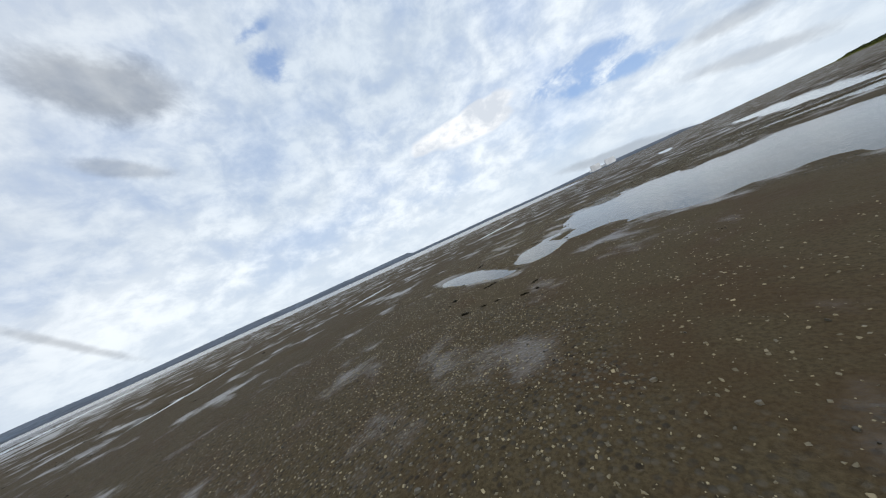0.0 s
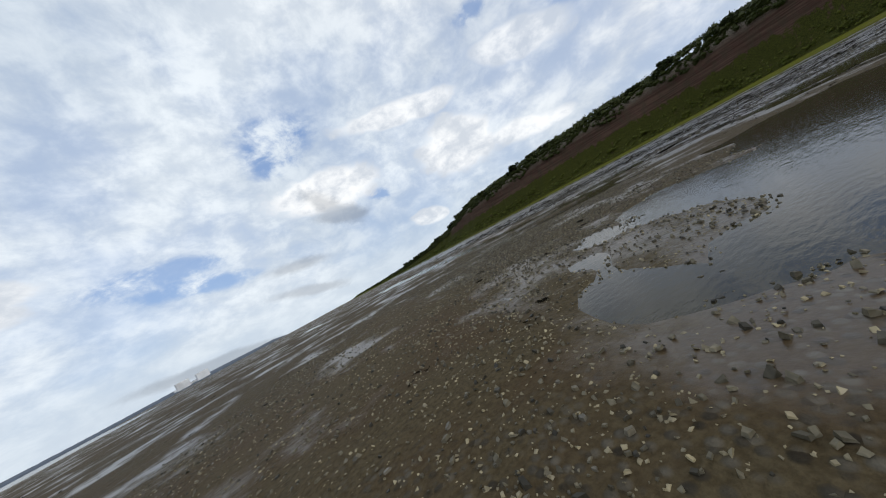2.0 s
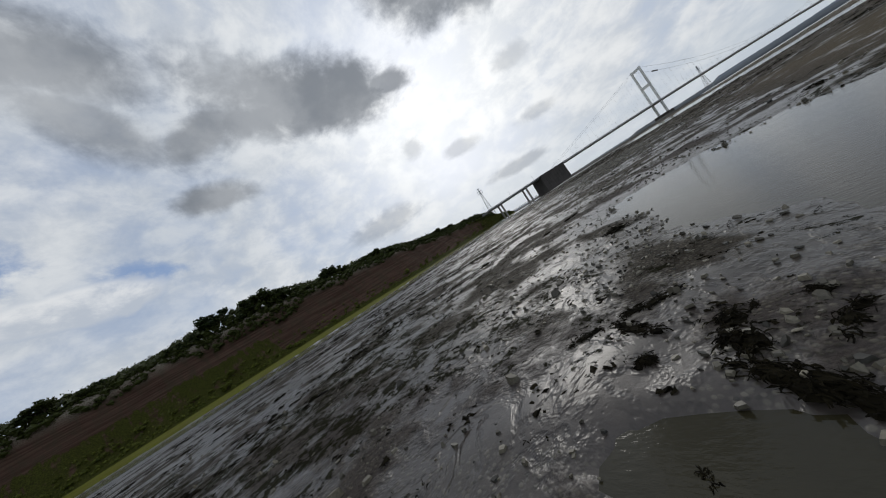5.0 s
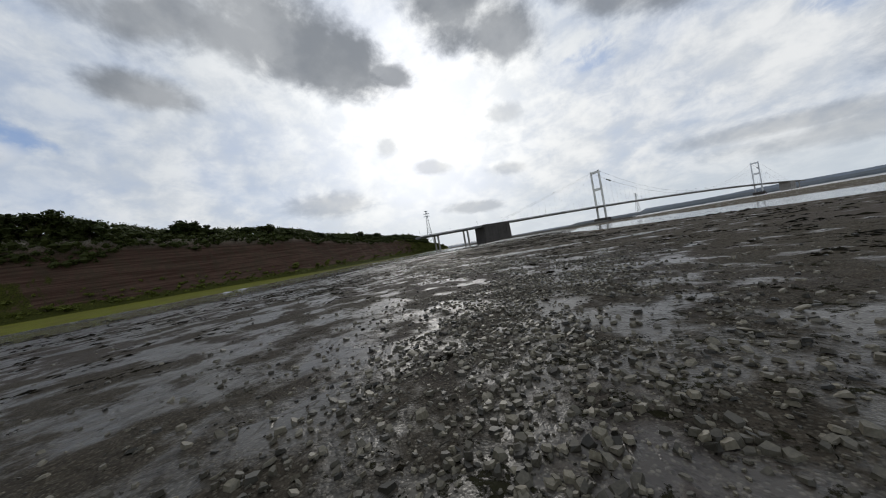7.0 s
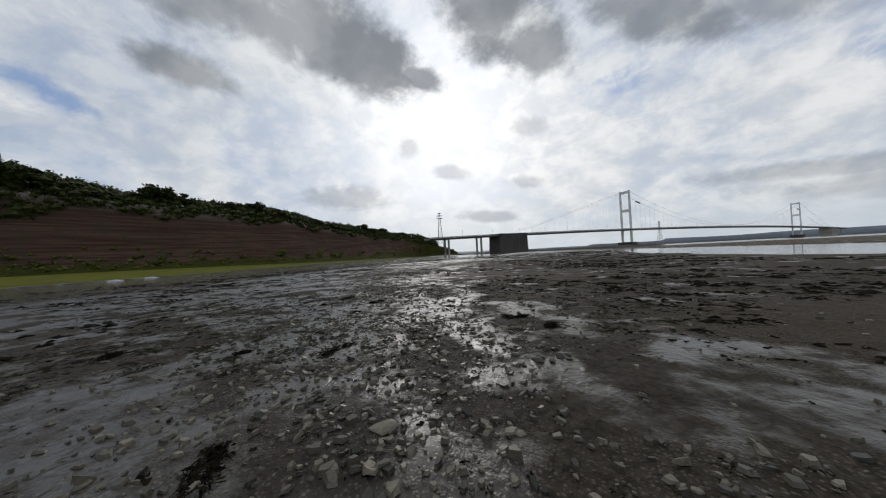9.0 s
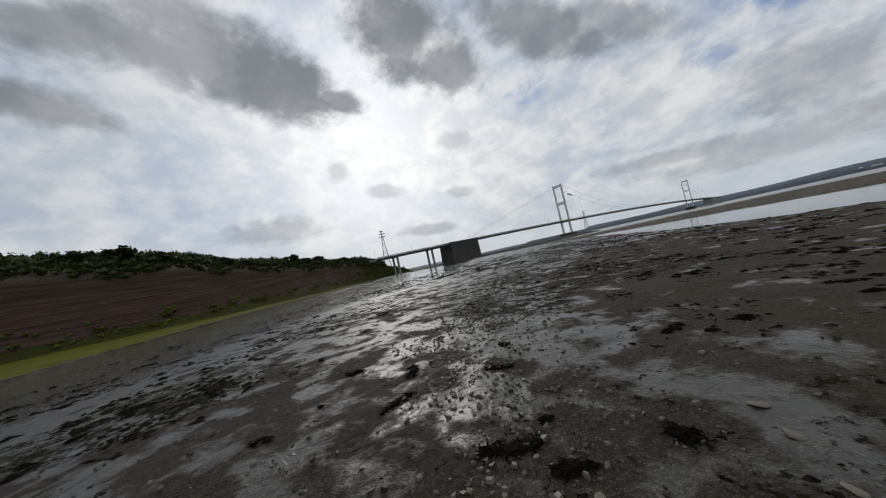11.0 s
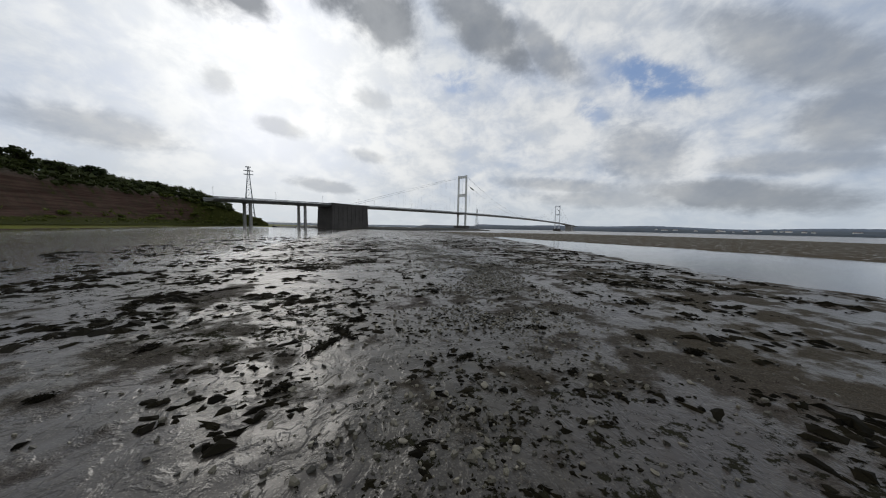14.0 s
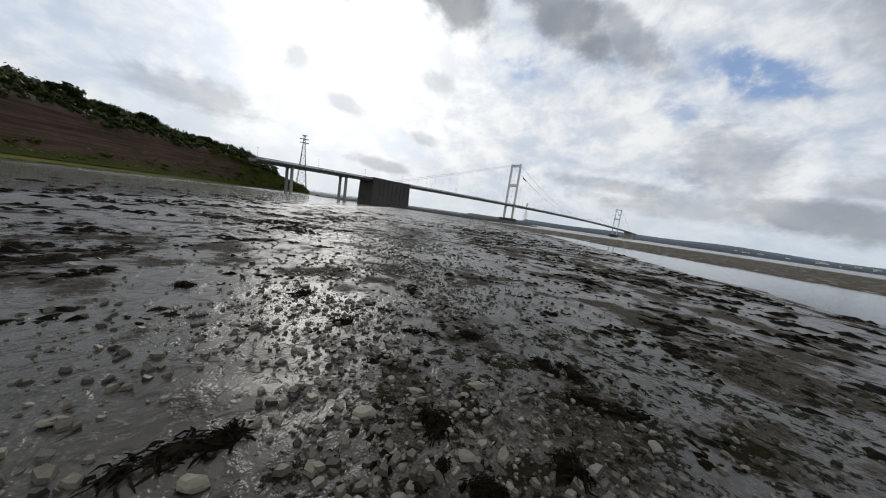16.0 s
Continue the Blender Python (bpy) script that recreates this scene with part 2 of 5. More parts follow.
def ground_material():
    mat, nodes, shader = material("tidal_flat")
    p = place(nodes)
    gravel, sand, grass, weed, wet = (attribute(nodes, a) for a in ("gravel", "sand", "grass", "weed", "wet"))
    f1 = nodes.noise(p, 34.0, 5.0, 0.65)
    f2 = nodes.noise(p, 7.0, 5.0, 0.6)
    f3 = nodes.noise(p, 0.9, 4.0, 0.55)
    f4 = nodes.noise(p, 0.12, 3.0, 0.5)
    mud = nodes.mix(nodes.step(f2, 0.3, 0.7), (0.025, 0.0205, 0.0145), (0.056, 0.046, 0.034))
    mud = nodes.mix(nodes.math("MULTIPLY", nodes.step(f3, 0.45, 0.65), 0.5), mud, (0.034, 0.027, 0.014))
    mud = nodes.mix(nodes.math("MULTIPLY", nodes.step(f4, 0.45, 0.62), 0.4), mud, (0.070, 0.058, 0.057))
    sandy = nodes.mix(nodes.step(f1, 0.3, 0.7), (0.055, 0.041, 0.021), (0.100, 0.078, 0.043))
    sandy = nodes.mix(nodes.math("MULTIPLY", nodes.step(f3, 0.42, 0.66), 0.55), sandy, (0.066, 0.040, 0.020))
    tone = nodes.mix(sand, mud, sandy)
    cells = nodes.add("ShaderNodeTexVoronoi")
    nodes.put(cells.inputs["Vector"], p)
    cells.inputs["Scale"].default_value = 19.0
    grey = nodes.add("ShaderNodeSeparateColor")
    nodes.put(grey.inputs[0], cells.outputs["Color"])
    pebble = nodes.mix(grey.outputs[0], (0.022, 0.019, 0.015), (0.135, 0.12, 0.092))
    pebbly = nodes.math("MULTIPLY", nodes.step(nodes.math("ADD", gravel, nodes.math("SUBTRACT", f2, 0.5)), 0.25, 0.75), nodes.step(cells.outputs["Distance"], 0.55, 0.25))
    tone = nodes.mix(nodes.math("MULTIPLY", pebbly, 0.8), tone, pebble)
    drift = nodes.math("MULTIPLY_ADD", nodes.noise(p, 1.3, 8.0, 0.72), 0.62, nodes.math("MULTIPLY", nodes.noise(p, 6.5, 6.0, 0.7), 0.38))
    mossy = nodes.step(nodes.math("MULTIPLY_ADD", weed, 0.235, drift), 0.70, 0.73)
    lobes = nodes.noise(nodes.scaled(p, (1.0, 0.75, 0.0)), 1.3, 5.0, 0.55, 0.3)
    ledge = nodes.math("ADD", nodes.step(lobes, 0.42, 0.50), nodes.step(lobes, 0.54, 0.64))
    ledge = nodes.math("MULTIPLY", ledge, nodes.math("SUBTRACT", 1.0, sand))
    tone = nodes.mix(nodes.math("MULTIPLY", mossy, 0.85), tone, nodes.mix(f3, (0.007, 0.0065, 0.004), (0.018, 0.019, 0.006)))
    sward = nodes.mix(nodes.step(f2, 0.3, 0.7), (0.060, 0.072, 0.004), (0.140, 0.140, 0.010))
    sward = nodes.mix(nodes.step(f4, 0.42, 0.62), sward, (0.085, 0.080, 0.010))
    turf = nodes.step(nodes.math("ADD", grass, nodes.math("MULTIPLY", nodes.math("SUBTRACT", f3, 0.5), 0.5)), 0.42, 0.58)
    tone = nodes.mix(turf, tone, sward)
    nodes.put(shader.inputs["Base Color"], tone)
    sheen = nodes.noise(nodes.scaled(p, (1.0, 1.0, 0.0)), 0.45, 6.0, 0.6)
    film = nodes.step(nodes.math("MULTIPLY_ADD", wet, 0.30, sheen), 0.56, 0.68)
    soaked = nodes.step(wet, 0.95, 1.35)
    rough = nodes.math("MULTIPLY_ADD", soaked, -0.22, nodes.math("MULTIPLY_ADD", film, -0.42, 0.70))
    rough = nodes.math("MAXIMUM", rough, nodes.math("MULTIPLY", nodes.math("MAXIMUM", turf, mossy), 0.75))
    nodes.put(shader.inputs["Roughness"], rough)
    nodes.put(shader.inputs["Specular IOR Level"], nodes.math("MULTIPLY", nodes.math("MULTIPLY_ADD", soaked, 0.30, nodes.math("MULTIPLY_ADD", film, 0.38, 0.05)), nodes.math("MULTIPLY_ADD", nodes.math("MAXIMUM", turf, mossy), -0.92, 1.0)))
    relief = nodes.math("MULTIPLY_ADD", f2, 0.9, nodes.math("MULTIPLY", f1, 0.35))
    relief = nodes.math("ADD", relief, nodes.math("MULTIPLY", nodes.math("SUBTRACT", 0.6, cells.outputs["Distance"]), nodes.math("MULTIPLY", pebbly, 0.8)))
    relief = nodes.math("MULTIPLY", relief, nodes.math("MULTIPLY_ADD", film, -0.88, 1.0))
    ledge = nodes.math("MULTIPLY", ledge, nodes.math("MULTIPLY_ADD", film, -0.55, 1.0))
    bumped(nodes, shader, nodes.math("ADD", relief, nodes.math("ADD", nodes.math("MULTIPLY", ledge, 0.9), nodes.math("MULTIPLY", mossy, 0.6))), 0.8, 0.05)
    return mat


def water_material(name, tint, rough, ripple):
    mat, nodes, shader = material(name)
    p = place(nodes)
    murk = nodes.noise(p, 0.35, 4.0)
    nodes.put(shader.inputs["Base Color"], nodes.mix(nodes.step(murk, 0.3, 0.7), tint, tuple(c * 1.35 for c in tint)))
    shader.inputs["Roughness"].default_value, shader.inputs["IOR"].default_value = rough, 1.33
    waves = nodes.math("ADD", nodes.noise(nodes.scaled(p, (1.0, 2.2, 1.0)), 9.0, 3.0), nodes.math("MULTIPLY", nodes.noise(p, 1.3, 3.0), 1.5))
    bumped(nodes, shader, waves, ripple, 0.02)
    return mat


def cliff_material():
    mat, nodes, shader = material("marl_cliff")
    p = place(nodes)
    strata = nodes.noise(nodes.scaled(p, (0.03, 0.03, 0.9)), 1.0, 4.0, 0.6)
    gully = nodes.noise(nodes.scaled(p, (1.0, 1.0, 0.12)), 0.22, 5.0, 0.65)
    fine = nodes.noise(p, 1.4, 5.0, 0.65)
    rock = nodes.mix(nodes.step(strata, 0.35, 0.65), (0.048, 0.025, 0.018), (0.100, 0.060, 0.044))
    rock = nodes.mix(nodes.math("MULTIPLY", nodes.step(gully, 0.4, 0.65), 0.6), rock, (0.054, 0.044, 0.028))
    pale = attribute(nodes, "pale")
    rock = nodes.mix(nodes.math("MULTIPLY", pale, nodes.step(fine, 0.3, 0.6)), rock, (0.27, 0.24, 0.19))
    green = attribute(nodes, "green")
    leaf = nodes.mix(nodes.step(fine, 0.3, 0.7), (0.018, 0.022, 0.004), (0.066, 0.068, 0.012))
    cover = nodes.step(nodes.math("ADD", green, nodes.math("MULTIPLY", nodes.math("SUBTRACT", gully, 0.5), 1.4)), 0.4, 0.6)
    nodes.put(shader.inputs["Base Color"], nodes.mix(cover, rock, leaf))
    shader.inputs["Roughness"].default_value = 0.9
    shader.inputs["Specular IOR Level"].default_value = 0.1
    bumped(nodes, shader, nodes.math("ADD", fine, gully), 0.9, 0.8)
    return mat


def leaf_material(name, dark, light):
    mat, nodes, shader = material(name)
    chance = nodes.add("ShaderNodeNewGeometry").outputs["Random Per Island"]
    whole = nodes.add("ShaderNodeObjectInfo").outputs["Random"]
    tone = nodes.mix(chance, dark, light)
    tone = nodes.mix(nodes.math("MULTIPLY", whole, 0.5), tone, nodes.mix(0.5, light, (0.09, 0.085, 0.02)))
    nodes.put(shader.inputs["Base Color"], tone)
    shader.inputs["Roughness"].default_value = 0.6
    shader.inputs["Specular IOR Level"].default_value = 0.15
    return mat


GROUND = ground_material()
POOL = water_material("pool_water", (0.030, 0.026, 0.014), 0.05, 0.16)
CHANNEL = water_material("channel_water", (0.030, 0.027, 0.024), 0.06, 0.14)
RIVER = water_material("river_water", (0.15, 0.125, 0.10), 0.22, 0.35)
CLIFF = cliff_material()
LEAVES = leaf_material("leaves", (0.009, 0.015, 0.004), (0.028, 0.042, 0.009))
BUSH_LEAVES = leaf_material("bush_leaves", (0.030, 0.042, 0.006), (0.120, 0.135, 0.020))
BARK = plain("bark", (0.07, 0.05, 0.035), 0.9, 8.0)
CONCRETE = plain("old_concrete", (0.075, 0.066, 0.058), 0.85, 0.6, 0.2, 0.2, 0.1)
PIER_CONCRETE = plain("pier_concrete", (0.33, 0.31, 0.28), 0.8, 0.6, 0.15)
STEEL = plain("pale_grey_steel", (0.72, 0.71, 0.66), 0.5, 0.4, 0.12, 0.1, 0.02)
DECK_STEEL = plain("deck_steel", (0.24, 0.24, 0.23), 0.55, 0.3, 0.2)
GALVANISED = plain("galvanised_steel", (0.26, 0.27, 0.28), 0.5, 0.5, 0.15, metal=0.6)
STONE = plain("shingle_stone", (0.098, 0.088, 0.066), 0.42, 30.0, 0.25, 0.4, 0.004, each=0.8, gloss=0.3)
PEBBLE = plain("olive_pebble", (0.105, 0.093, 0.064), 0.5, 40.0, 0.25, 0.3, 0.003, each=0.75, gloss=0.25)
WEED = plain("bladder_wrack", (0.009, 0.0075, 0.004), 0.8, 40.0, 0.4, 0.4, 0.003, each=0.6, gloss=0.03)
REEF = plain("weedy_rock", (0.045, 0.040, 0.030), 0.7, 0.5, 0.4, 0.8, 0.3)
SHELL = plain("pale_shell", (0.24, 0.205, 0.125), 0.45, 40.0, 0.2, 0.3, 0.002, each=0.5)
WOOD = plain("wet_driftwood", (0.05, 0.038, 0.028), 0.55, 30.0, 0.3)
FEATHER = plain("white_feather", (0.8, 0.8, 0.78), 0.7, 60.0, 0.08)
# the bridge steel again, paled in its colour to stand for haze
HAZED_STEEL = plain("far_hazed_steel", (0.80, 0.81, 0.82), 0.7, 0.4, 0.05, 0.0)
RENDERED_WALL = plain("rendered_wall", (0.75, 0.73, 0.68), 0.8, 0.3, 0.08, 0.0)
SLATE = plain("slate_roof", (0.16, 0.13, 0.12), 0.7, 0.5, 0.2, 0.0)

# ---- helpers for building ----
def mesh_object(name, verts, faces, mat, parent=None, smooth=True, label=""):
    me = bpy.data.meshes.new(name)
    me.from_pydata(np.asarray(verts, float).tolist(), [], faces)
    me.materials.append(mat)
    if smooth:
        me.polygons.foreach_set("use_smooth", [True] * len(me.polygons))
    ob = new(name, me)
    if parent:
        ob.parent = parent
    if label:
        tagged(ob, label)
    return ob


def part(name, bm, mat, parent, label="", smooth=False):
    me = bpy.data.meshes.new(name)
    bmesh.ops.recalc_face_normals(bm, faces=bm.faces)
    bm.to_mesh(me)
    bm.free()
    me.materials.append(mat)
    if smooth:
        me.polygons.foreach_set("use_smooth", [True] * len(me.polygons))
    ob = new(name, me)
    ob.parent = parent
    if label:
        tagged(ob, label)
    return ob


def thing(name, at, label, category, group="", heading=0.0):
    ob = new(name)
    ob.matrix_world = pose(*at, 0, 0, heading)
    return tagged(ob, label, category, group)


def lattice(x, y, seed):
    h = np.sin(x * 127.1 + y * 311.7 + seed * 74.7) * 43758.5453
    return h - np.floor(h)


def rolling(x, y, size, seed=0.0, octaves=1):
    """Smooth value noise, 0 to 1."""
    total, weight, amp = 0.0, 0.0, 1.0
    for k in range(octaves):
        u, v = x / size + 17.3 * k, y / size - 9.1 * k
        i, j = np.floor(u), np.floor(v)
        a, b = u - i, v - j
        a, b = a * a * (3 - 2 * a), b * b * (3 - 2 * b)
        s = seed + k
        low = lattice(i, j, s) * (1 - a) + lattice(i + 1, j, s) * a
        high = lattice(i, j + 1, s) * (1 - a) + lattice(i + 1, j + 1, s) * a
        total, weight = total + amp * (low * (1 - b) + high * b), weight + amp
        amp, size = amp * 0.5, size * 0.5
    return total / weight


def ramp(v, low, high):
    t = np.clip((v - low) / (high - low), 0, 1)
    return t * t * (3 - 2 * t)


def along(points, step):
    """A smooth line through points (any number of columns), at about even steps."""
    p = np.array(points, float)
    p = np.vstack([2 * p[0] - p[1], p, 2 * p[-1] - p[-2]])
    out = []
    for a, b, c, d in zip(p, p[1:], p[2:], p[3:]):
        count = max(2, int(np.linalg.norm((c - b)[:2]) / step))
        for t in np.arange(count) / count:
            out.append(0.5 * (2 * b + (c - a) * t + (2 * a - 5 * b + 4 * c - d) * t * t + (3 * b - a - 3 * c + d) * t ** 3))
    return np.array(out + [p[-2]])


def to_line(x, y, line):
    """Distance to the nearest point of a fine line, and its index."""
    far, index = np.empty(len(x)), np.empty(len(x), int)
    order = np.lexsort((y, np.floor(x / 12)))
    for k in range(0, len(x), 600):
        at = order[k:k + 600]
        qx, qy = x[at], y[at]
        cx, cy = qx.mean(), qy.mean()
        reach = np.hypot(qx - cx, qy - cy).max()
        gap = np.hypot(line[:, 0] - cx, line[:, 1] - cy)
        near = np.where(gap <= gap.min() + 2 * reach + 0.01)[0]
        d = (qx[:, None] - line[near, 0]) ** 2 + (qy[:, None] - line[near, 1]) ** 2
        best = d.argmin(1)
        index[at] = near[best]
        far[at] = np.sqrt(d[np.arange(len(at)), best])
    return far, index


def side_of(x, y, line):
    """Signed distance to a line, positive to its left."""
    far, k = to_line(x, y, line)
    way = np.gradient(line[:, :2], axis=0)[k]
    left = way[:, 0] * (y - line[k, 1]) - way[:, 1] * (x - line[k, 0])
    return np.where(left > 0, far, -far)


# ---- the lie of the land ----
WAY = [(x, y, t) for t, x, y, *_ in PATH] + [(-50.5, -17, 16), (-54, 0, 16), (-57, 18, 16)]
FLIGHT = along(WAY, 0.8)
HEADING = np.gradient(FLIGHT[:, :2], axis=0)
HEADING /= np.linalg.norm(HEADING, axis=1)[:, None]
# shore of the river, then the bank of turf, then the foot of the cliff
RIVER_EDGE = along([(2992, -5693), (1775, -3331), (801, -1604), (283, -774), (133, -461), (157, -319), (215, -230), (330, -60), (252, 264), (126, 328), (11, 315), (-79, 358), (-170, 466), (-282, 403), (-479, 538), (-1016, 805)], 14)
TURF_EDGE = along([(533, -5307), (48, -1919), (-45, -1432), (-109, -1032), (-146, -767), (-160, -582), (-172, -440), (-175, -337), (-162, -259), (-137, -214), (-130, -162), (-146, -114), (-200, -4), (-236, 112), (-267, 231), (-272, 326), (-291, 388)], 7)
# x, y, height of the cliff
CLIFF_FOOT = [(-73, -1834, 4), (-118, -1355, 5), (-158, -1088, 7), (-184, -896, 12), (-207, -774, 24), (-213, -679, 42), (-223, -588, 47), (-248, -501, 49), (-286, -422, 50), (-315, -344, 50), (-309, -252, 51), (-281, -141, 50), (-266, -50, 45), (-256, 38, 41), (-270, 142, 34), (-284, 214, 33), (-287, 253, 33), (-278, 282, 27), (-263, 304, 14), (-245, 316, 4)]
CHANNEL_LINE = along([(-11, 109, 5), (-7, 71, 12), (3, 25, 22), (10, -28, 31), (28, -75, 36), (60, -120, 32), (100, -170, 22), (135, -215, 8)], 4)
# x, y, half length, half width, heading of standing water
POOLS = [(4.5, -227.6, 7.0, 4.9, -15), (10.6, -221.3, 2.2, 0.75, -12), (8.7, -222.6, 1.4, 0.9, -60), 
         (1.2, -240.2, 4.6, 3.3, 75), (3.5, -237.6, 2.0, 0.7, -25), (4.0, -256, 16, 3.0, -75), (-4.8, -241.2, 3.8, 2.4, 0), (-10.3, -237.2, 0.8, 0.5, 0), (-7, -229.5, 6.8, 3.9, -50),
         (-31.4, -152.5, 3.3, 1.3, -171), (-20.5, -149.3, 6.6, 2.1, -165), (-7.6, -147.9, 4.9, 1.2, -150), (24.7, -223.2, 3.6, 0.5, 117), (27.2, -242.8, 7.1, 1, 101),
         (17.5, -275, 14, 1.0, 105), (38.5, -218.5, 9, 0.9, 126), (48, -238.4, 13.3, 1, 121), (22, -212.5, 3.5, 0.5, 140), (30, -209, 5, 0.5, 135)]
BARS = [(2.0, -241.6, 1.5, 0.45, -15), (2.6, -239.1, 1.8, 0.45, -10)]


def ovals(x, y, rows, warp):
    best = np.full(x.shape, -9.0)
    for px, py, a, b, turn in rows:
        c, s = math.cos(radians(turn)), math.sin(radians(turn))
        u, v = (x - px) * c + (y - py) * s, (y - py) * c - (x - px) * s
        best = np.maximum(best, 1 - np.sqrt((u / a) ** 2 + (v / b) ** 2))
    return best + warp


# how stony and how weedy the flat is along the way
STONY = np.interp(FLIGHT[:, 2], [0, 0.5, 1, 1.5, 2, 2.5, 3, 3.5, 4, 4.5, 5, 7.5, 8, 10.5, 11, 12, 13, 14, 15, 16], [0.9, 0.9, 0.55, 0.45, 0.6, 1, 1, 1, 0.55, 0.75, 1, 1, 1, 0.85, 0.8, 0.85, 0.55, 0.6, 0.9, 1])
WETTER = np.interp(FLIGHT[:, 2], [0, 3.2, 4, 5, 8, 11, 12.5, 13.5, 16], [0.2, 0.6, 0.85, 0.5, 0.45, 0.55, 0.5, 0.6, 0.95])
RILL = along([(11.5, -221.0), (12.8, -219.4), (15.1, -217.3), (17.9, -215.3), (24.0, -210.5)], 0.2)
WEEDY = np.interp(FLIGHT[:, 2], [0, 2, 3.2, 4, 4.5, 5, 7.5, 8, 10.5, 11, 12, 13, 14, 15, 16], [0.12, 0.08, 0.12, 0.5, 0.8, 0.9, 0.6, 0.7, 0.85, 0.95, 0.9, 0.6, 0.65, 0.85, 0.8])


def land(x, y):
    """Height and cover of the flat."""
    d_path, k = to_line(x, y, FLIGHT)
    d_river, d_turf = side_of(x, y, RIVER_EDGE), side_of(x, y, TURF_EDGE)
    early = ramp(x + 6 + 0.15 * np.maximum(0, -245 - y), 0, 6) * ramp(-y, 190, 205)
    off = (x - FLIGHT[k, 0]) * HEADING[k, 1] - (y - FLIGHT[k, 1]) * HEADING[k, 0]
    late = ramp(FLIGHT[k, 2], 8.5, 10.5)
    beyond = late * ramp(off, 32, 60)
    ebb = ramp(FLIGHT[k, 2], 5.5, 7.5)
    warp = (rolling(x, y, 1.6, 3, 4) - 0.5) * 0.9
    pool = np.maximum(ovals(x, y, POOLS, warp), -9)
    bar = ovals(x, y, BARS, warp)
    pool = np.where(bar > -0.1, np.minimum(pool, -bar), pool)
    d_channel, c = to_line(x, y, CHANNEL_LINE)
    channel = (CHANNEL_LINE[c, 2] - d_channel) / 10 + (rolling(x, y, 6, 8, 3) - 0.5) * 0.5
    near = ramp(-d_path, -60, -10)
    z = 0.10 * (rolling(x, y, 17, 1, 2) - 0.5) + 0.05 * (rolling(x, y, 3.5, 2, 2) - 0.5) + 0.045
    lumps = rolling(x, y, 0.42, 5, 2) - 0.5
    # rills and lobes of mud draining towards the channel
    u, v = x * 0.86 - y * 0.5, x * 0.5 + y * 0.86
    u = u + 1.2 * (rolling(x, y, 3.0, 11, 2) - 0.5)
    rill = np.abs(rolling(u, v / 4.5, 0.75, 12, 2) - 0.5) * 2
    z = z + near * (1 - early) * (0.10 * np.minimum(rill, 0.35) + 0.075 * lumps) + near * early * 0.03 * lumps
    z = np.where(pool > -0.35, z * (1 - ramp(pool, -0.35, 0)) + (0.012 - 0.15 * ramp(pool, -0.05, 0.5)) * ramp(pool, -0.35, 0), z)
    d_rill = to_line(x, y, RILL)[0]
    z = z - 0.05 * np.exp(-(d_rill / 0.13) ** 2)
    z = z - 0.75 * ramp(channel, -0.5, 0.9)
    z = z - 2.9 * ramp(-d_river, -75, 30)
    z = z + 0.9 * ramp(d_turf, -4, 8) + 1.4 * ramp(d_turf, 10, 90) + 0.25 * (rolling(x, y, 7, 21, 2) - 0.5) * ramp(d_turf, 0, 6)
    stony = STONY[k] * ramp(-d_path, -45, -6) * ramp(rolling(x, y, 4, 31, 3), 0.24, 0.50)
    stony = np.maximum(stony, 0.75 * ramp(bar, -0.2, 0.1))
    weedy = np.maximum(WEEDY[k] * ramp(-d_path, -70, -15), 0.5 * (1 - early) * ramp(d_path, 12, 30)) * (0.35 + 0.65 * ramp(rolling(x, y, 11, 42, 2), 0.38, 0.6)) * (1 - ramp(d_turf, -45, -20))
    weedy = weedy * (1 - late * ramp(-off, 38, 65)) * (1 - 0.7 * beyond)
    sandy = np.maximum(np.maximum(np.maximum(early, 0.3 * ebb * ramp(off, 3, 12)), ramp(x, 0, 40) * ramp(-y, 150, 190)), 0.8 * beyond)
    wet = (1 - early * 0.6) * np.maximum(WETTER[k], 0.75 * ramp(d_path, 15, 50)) * (0.45 + 0.6 * ramp(rolling(x, y, 4, 51, 3), 0.35, 0.55))
    wet = wet * (1 - ebb * 0.92 * ramp(off, 3, 12) * (1 - 0.6 * ramp(FLIGHT[k, 2], 14, 15.2))) * (1 - 0.8 * beyond)
    wet = np.maximum(wet, late * 1.35 * ramp(-off, 12, 40))
    wet = np.maximum(wet, (0.75 - 0.4 * early) * ramp(pool, -0.3, 0.0))
    wet = np.maximum(wet, 1.45 * ramp(d_turf, -75, -45) * (1 - ramp(d_turf, -6, 0)) * (1 - early))
    return z, stony, sandy, ramp(d_turf, -3, 3), weedy, wet


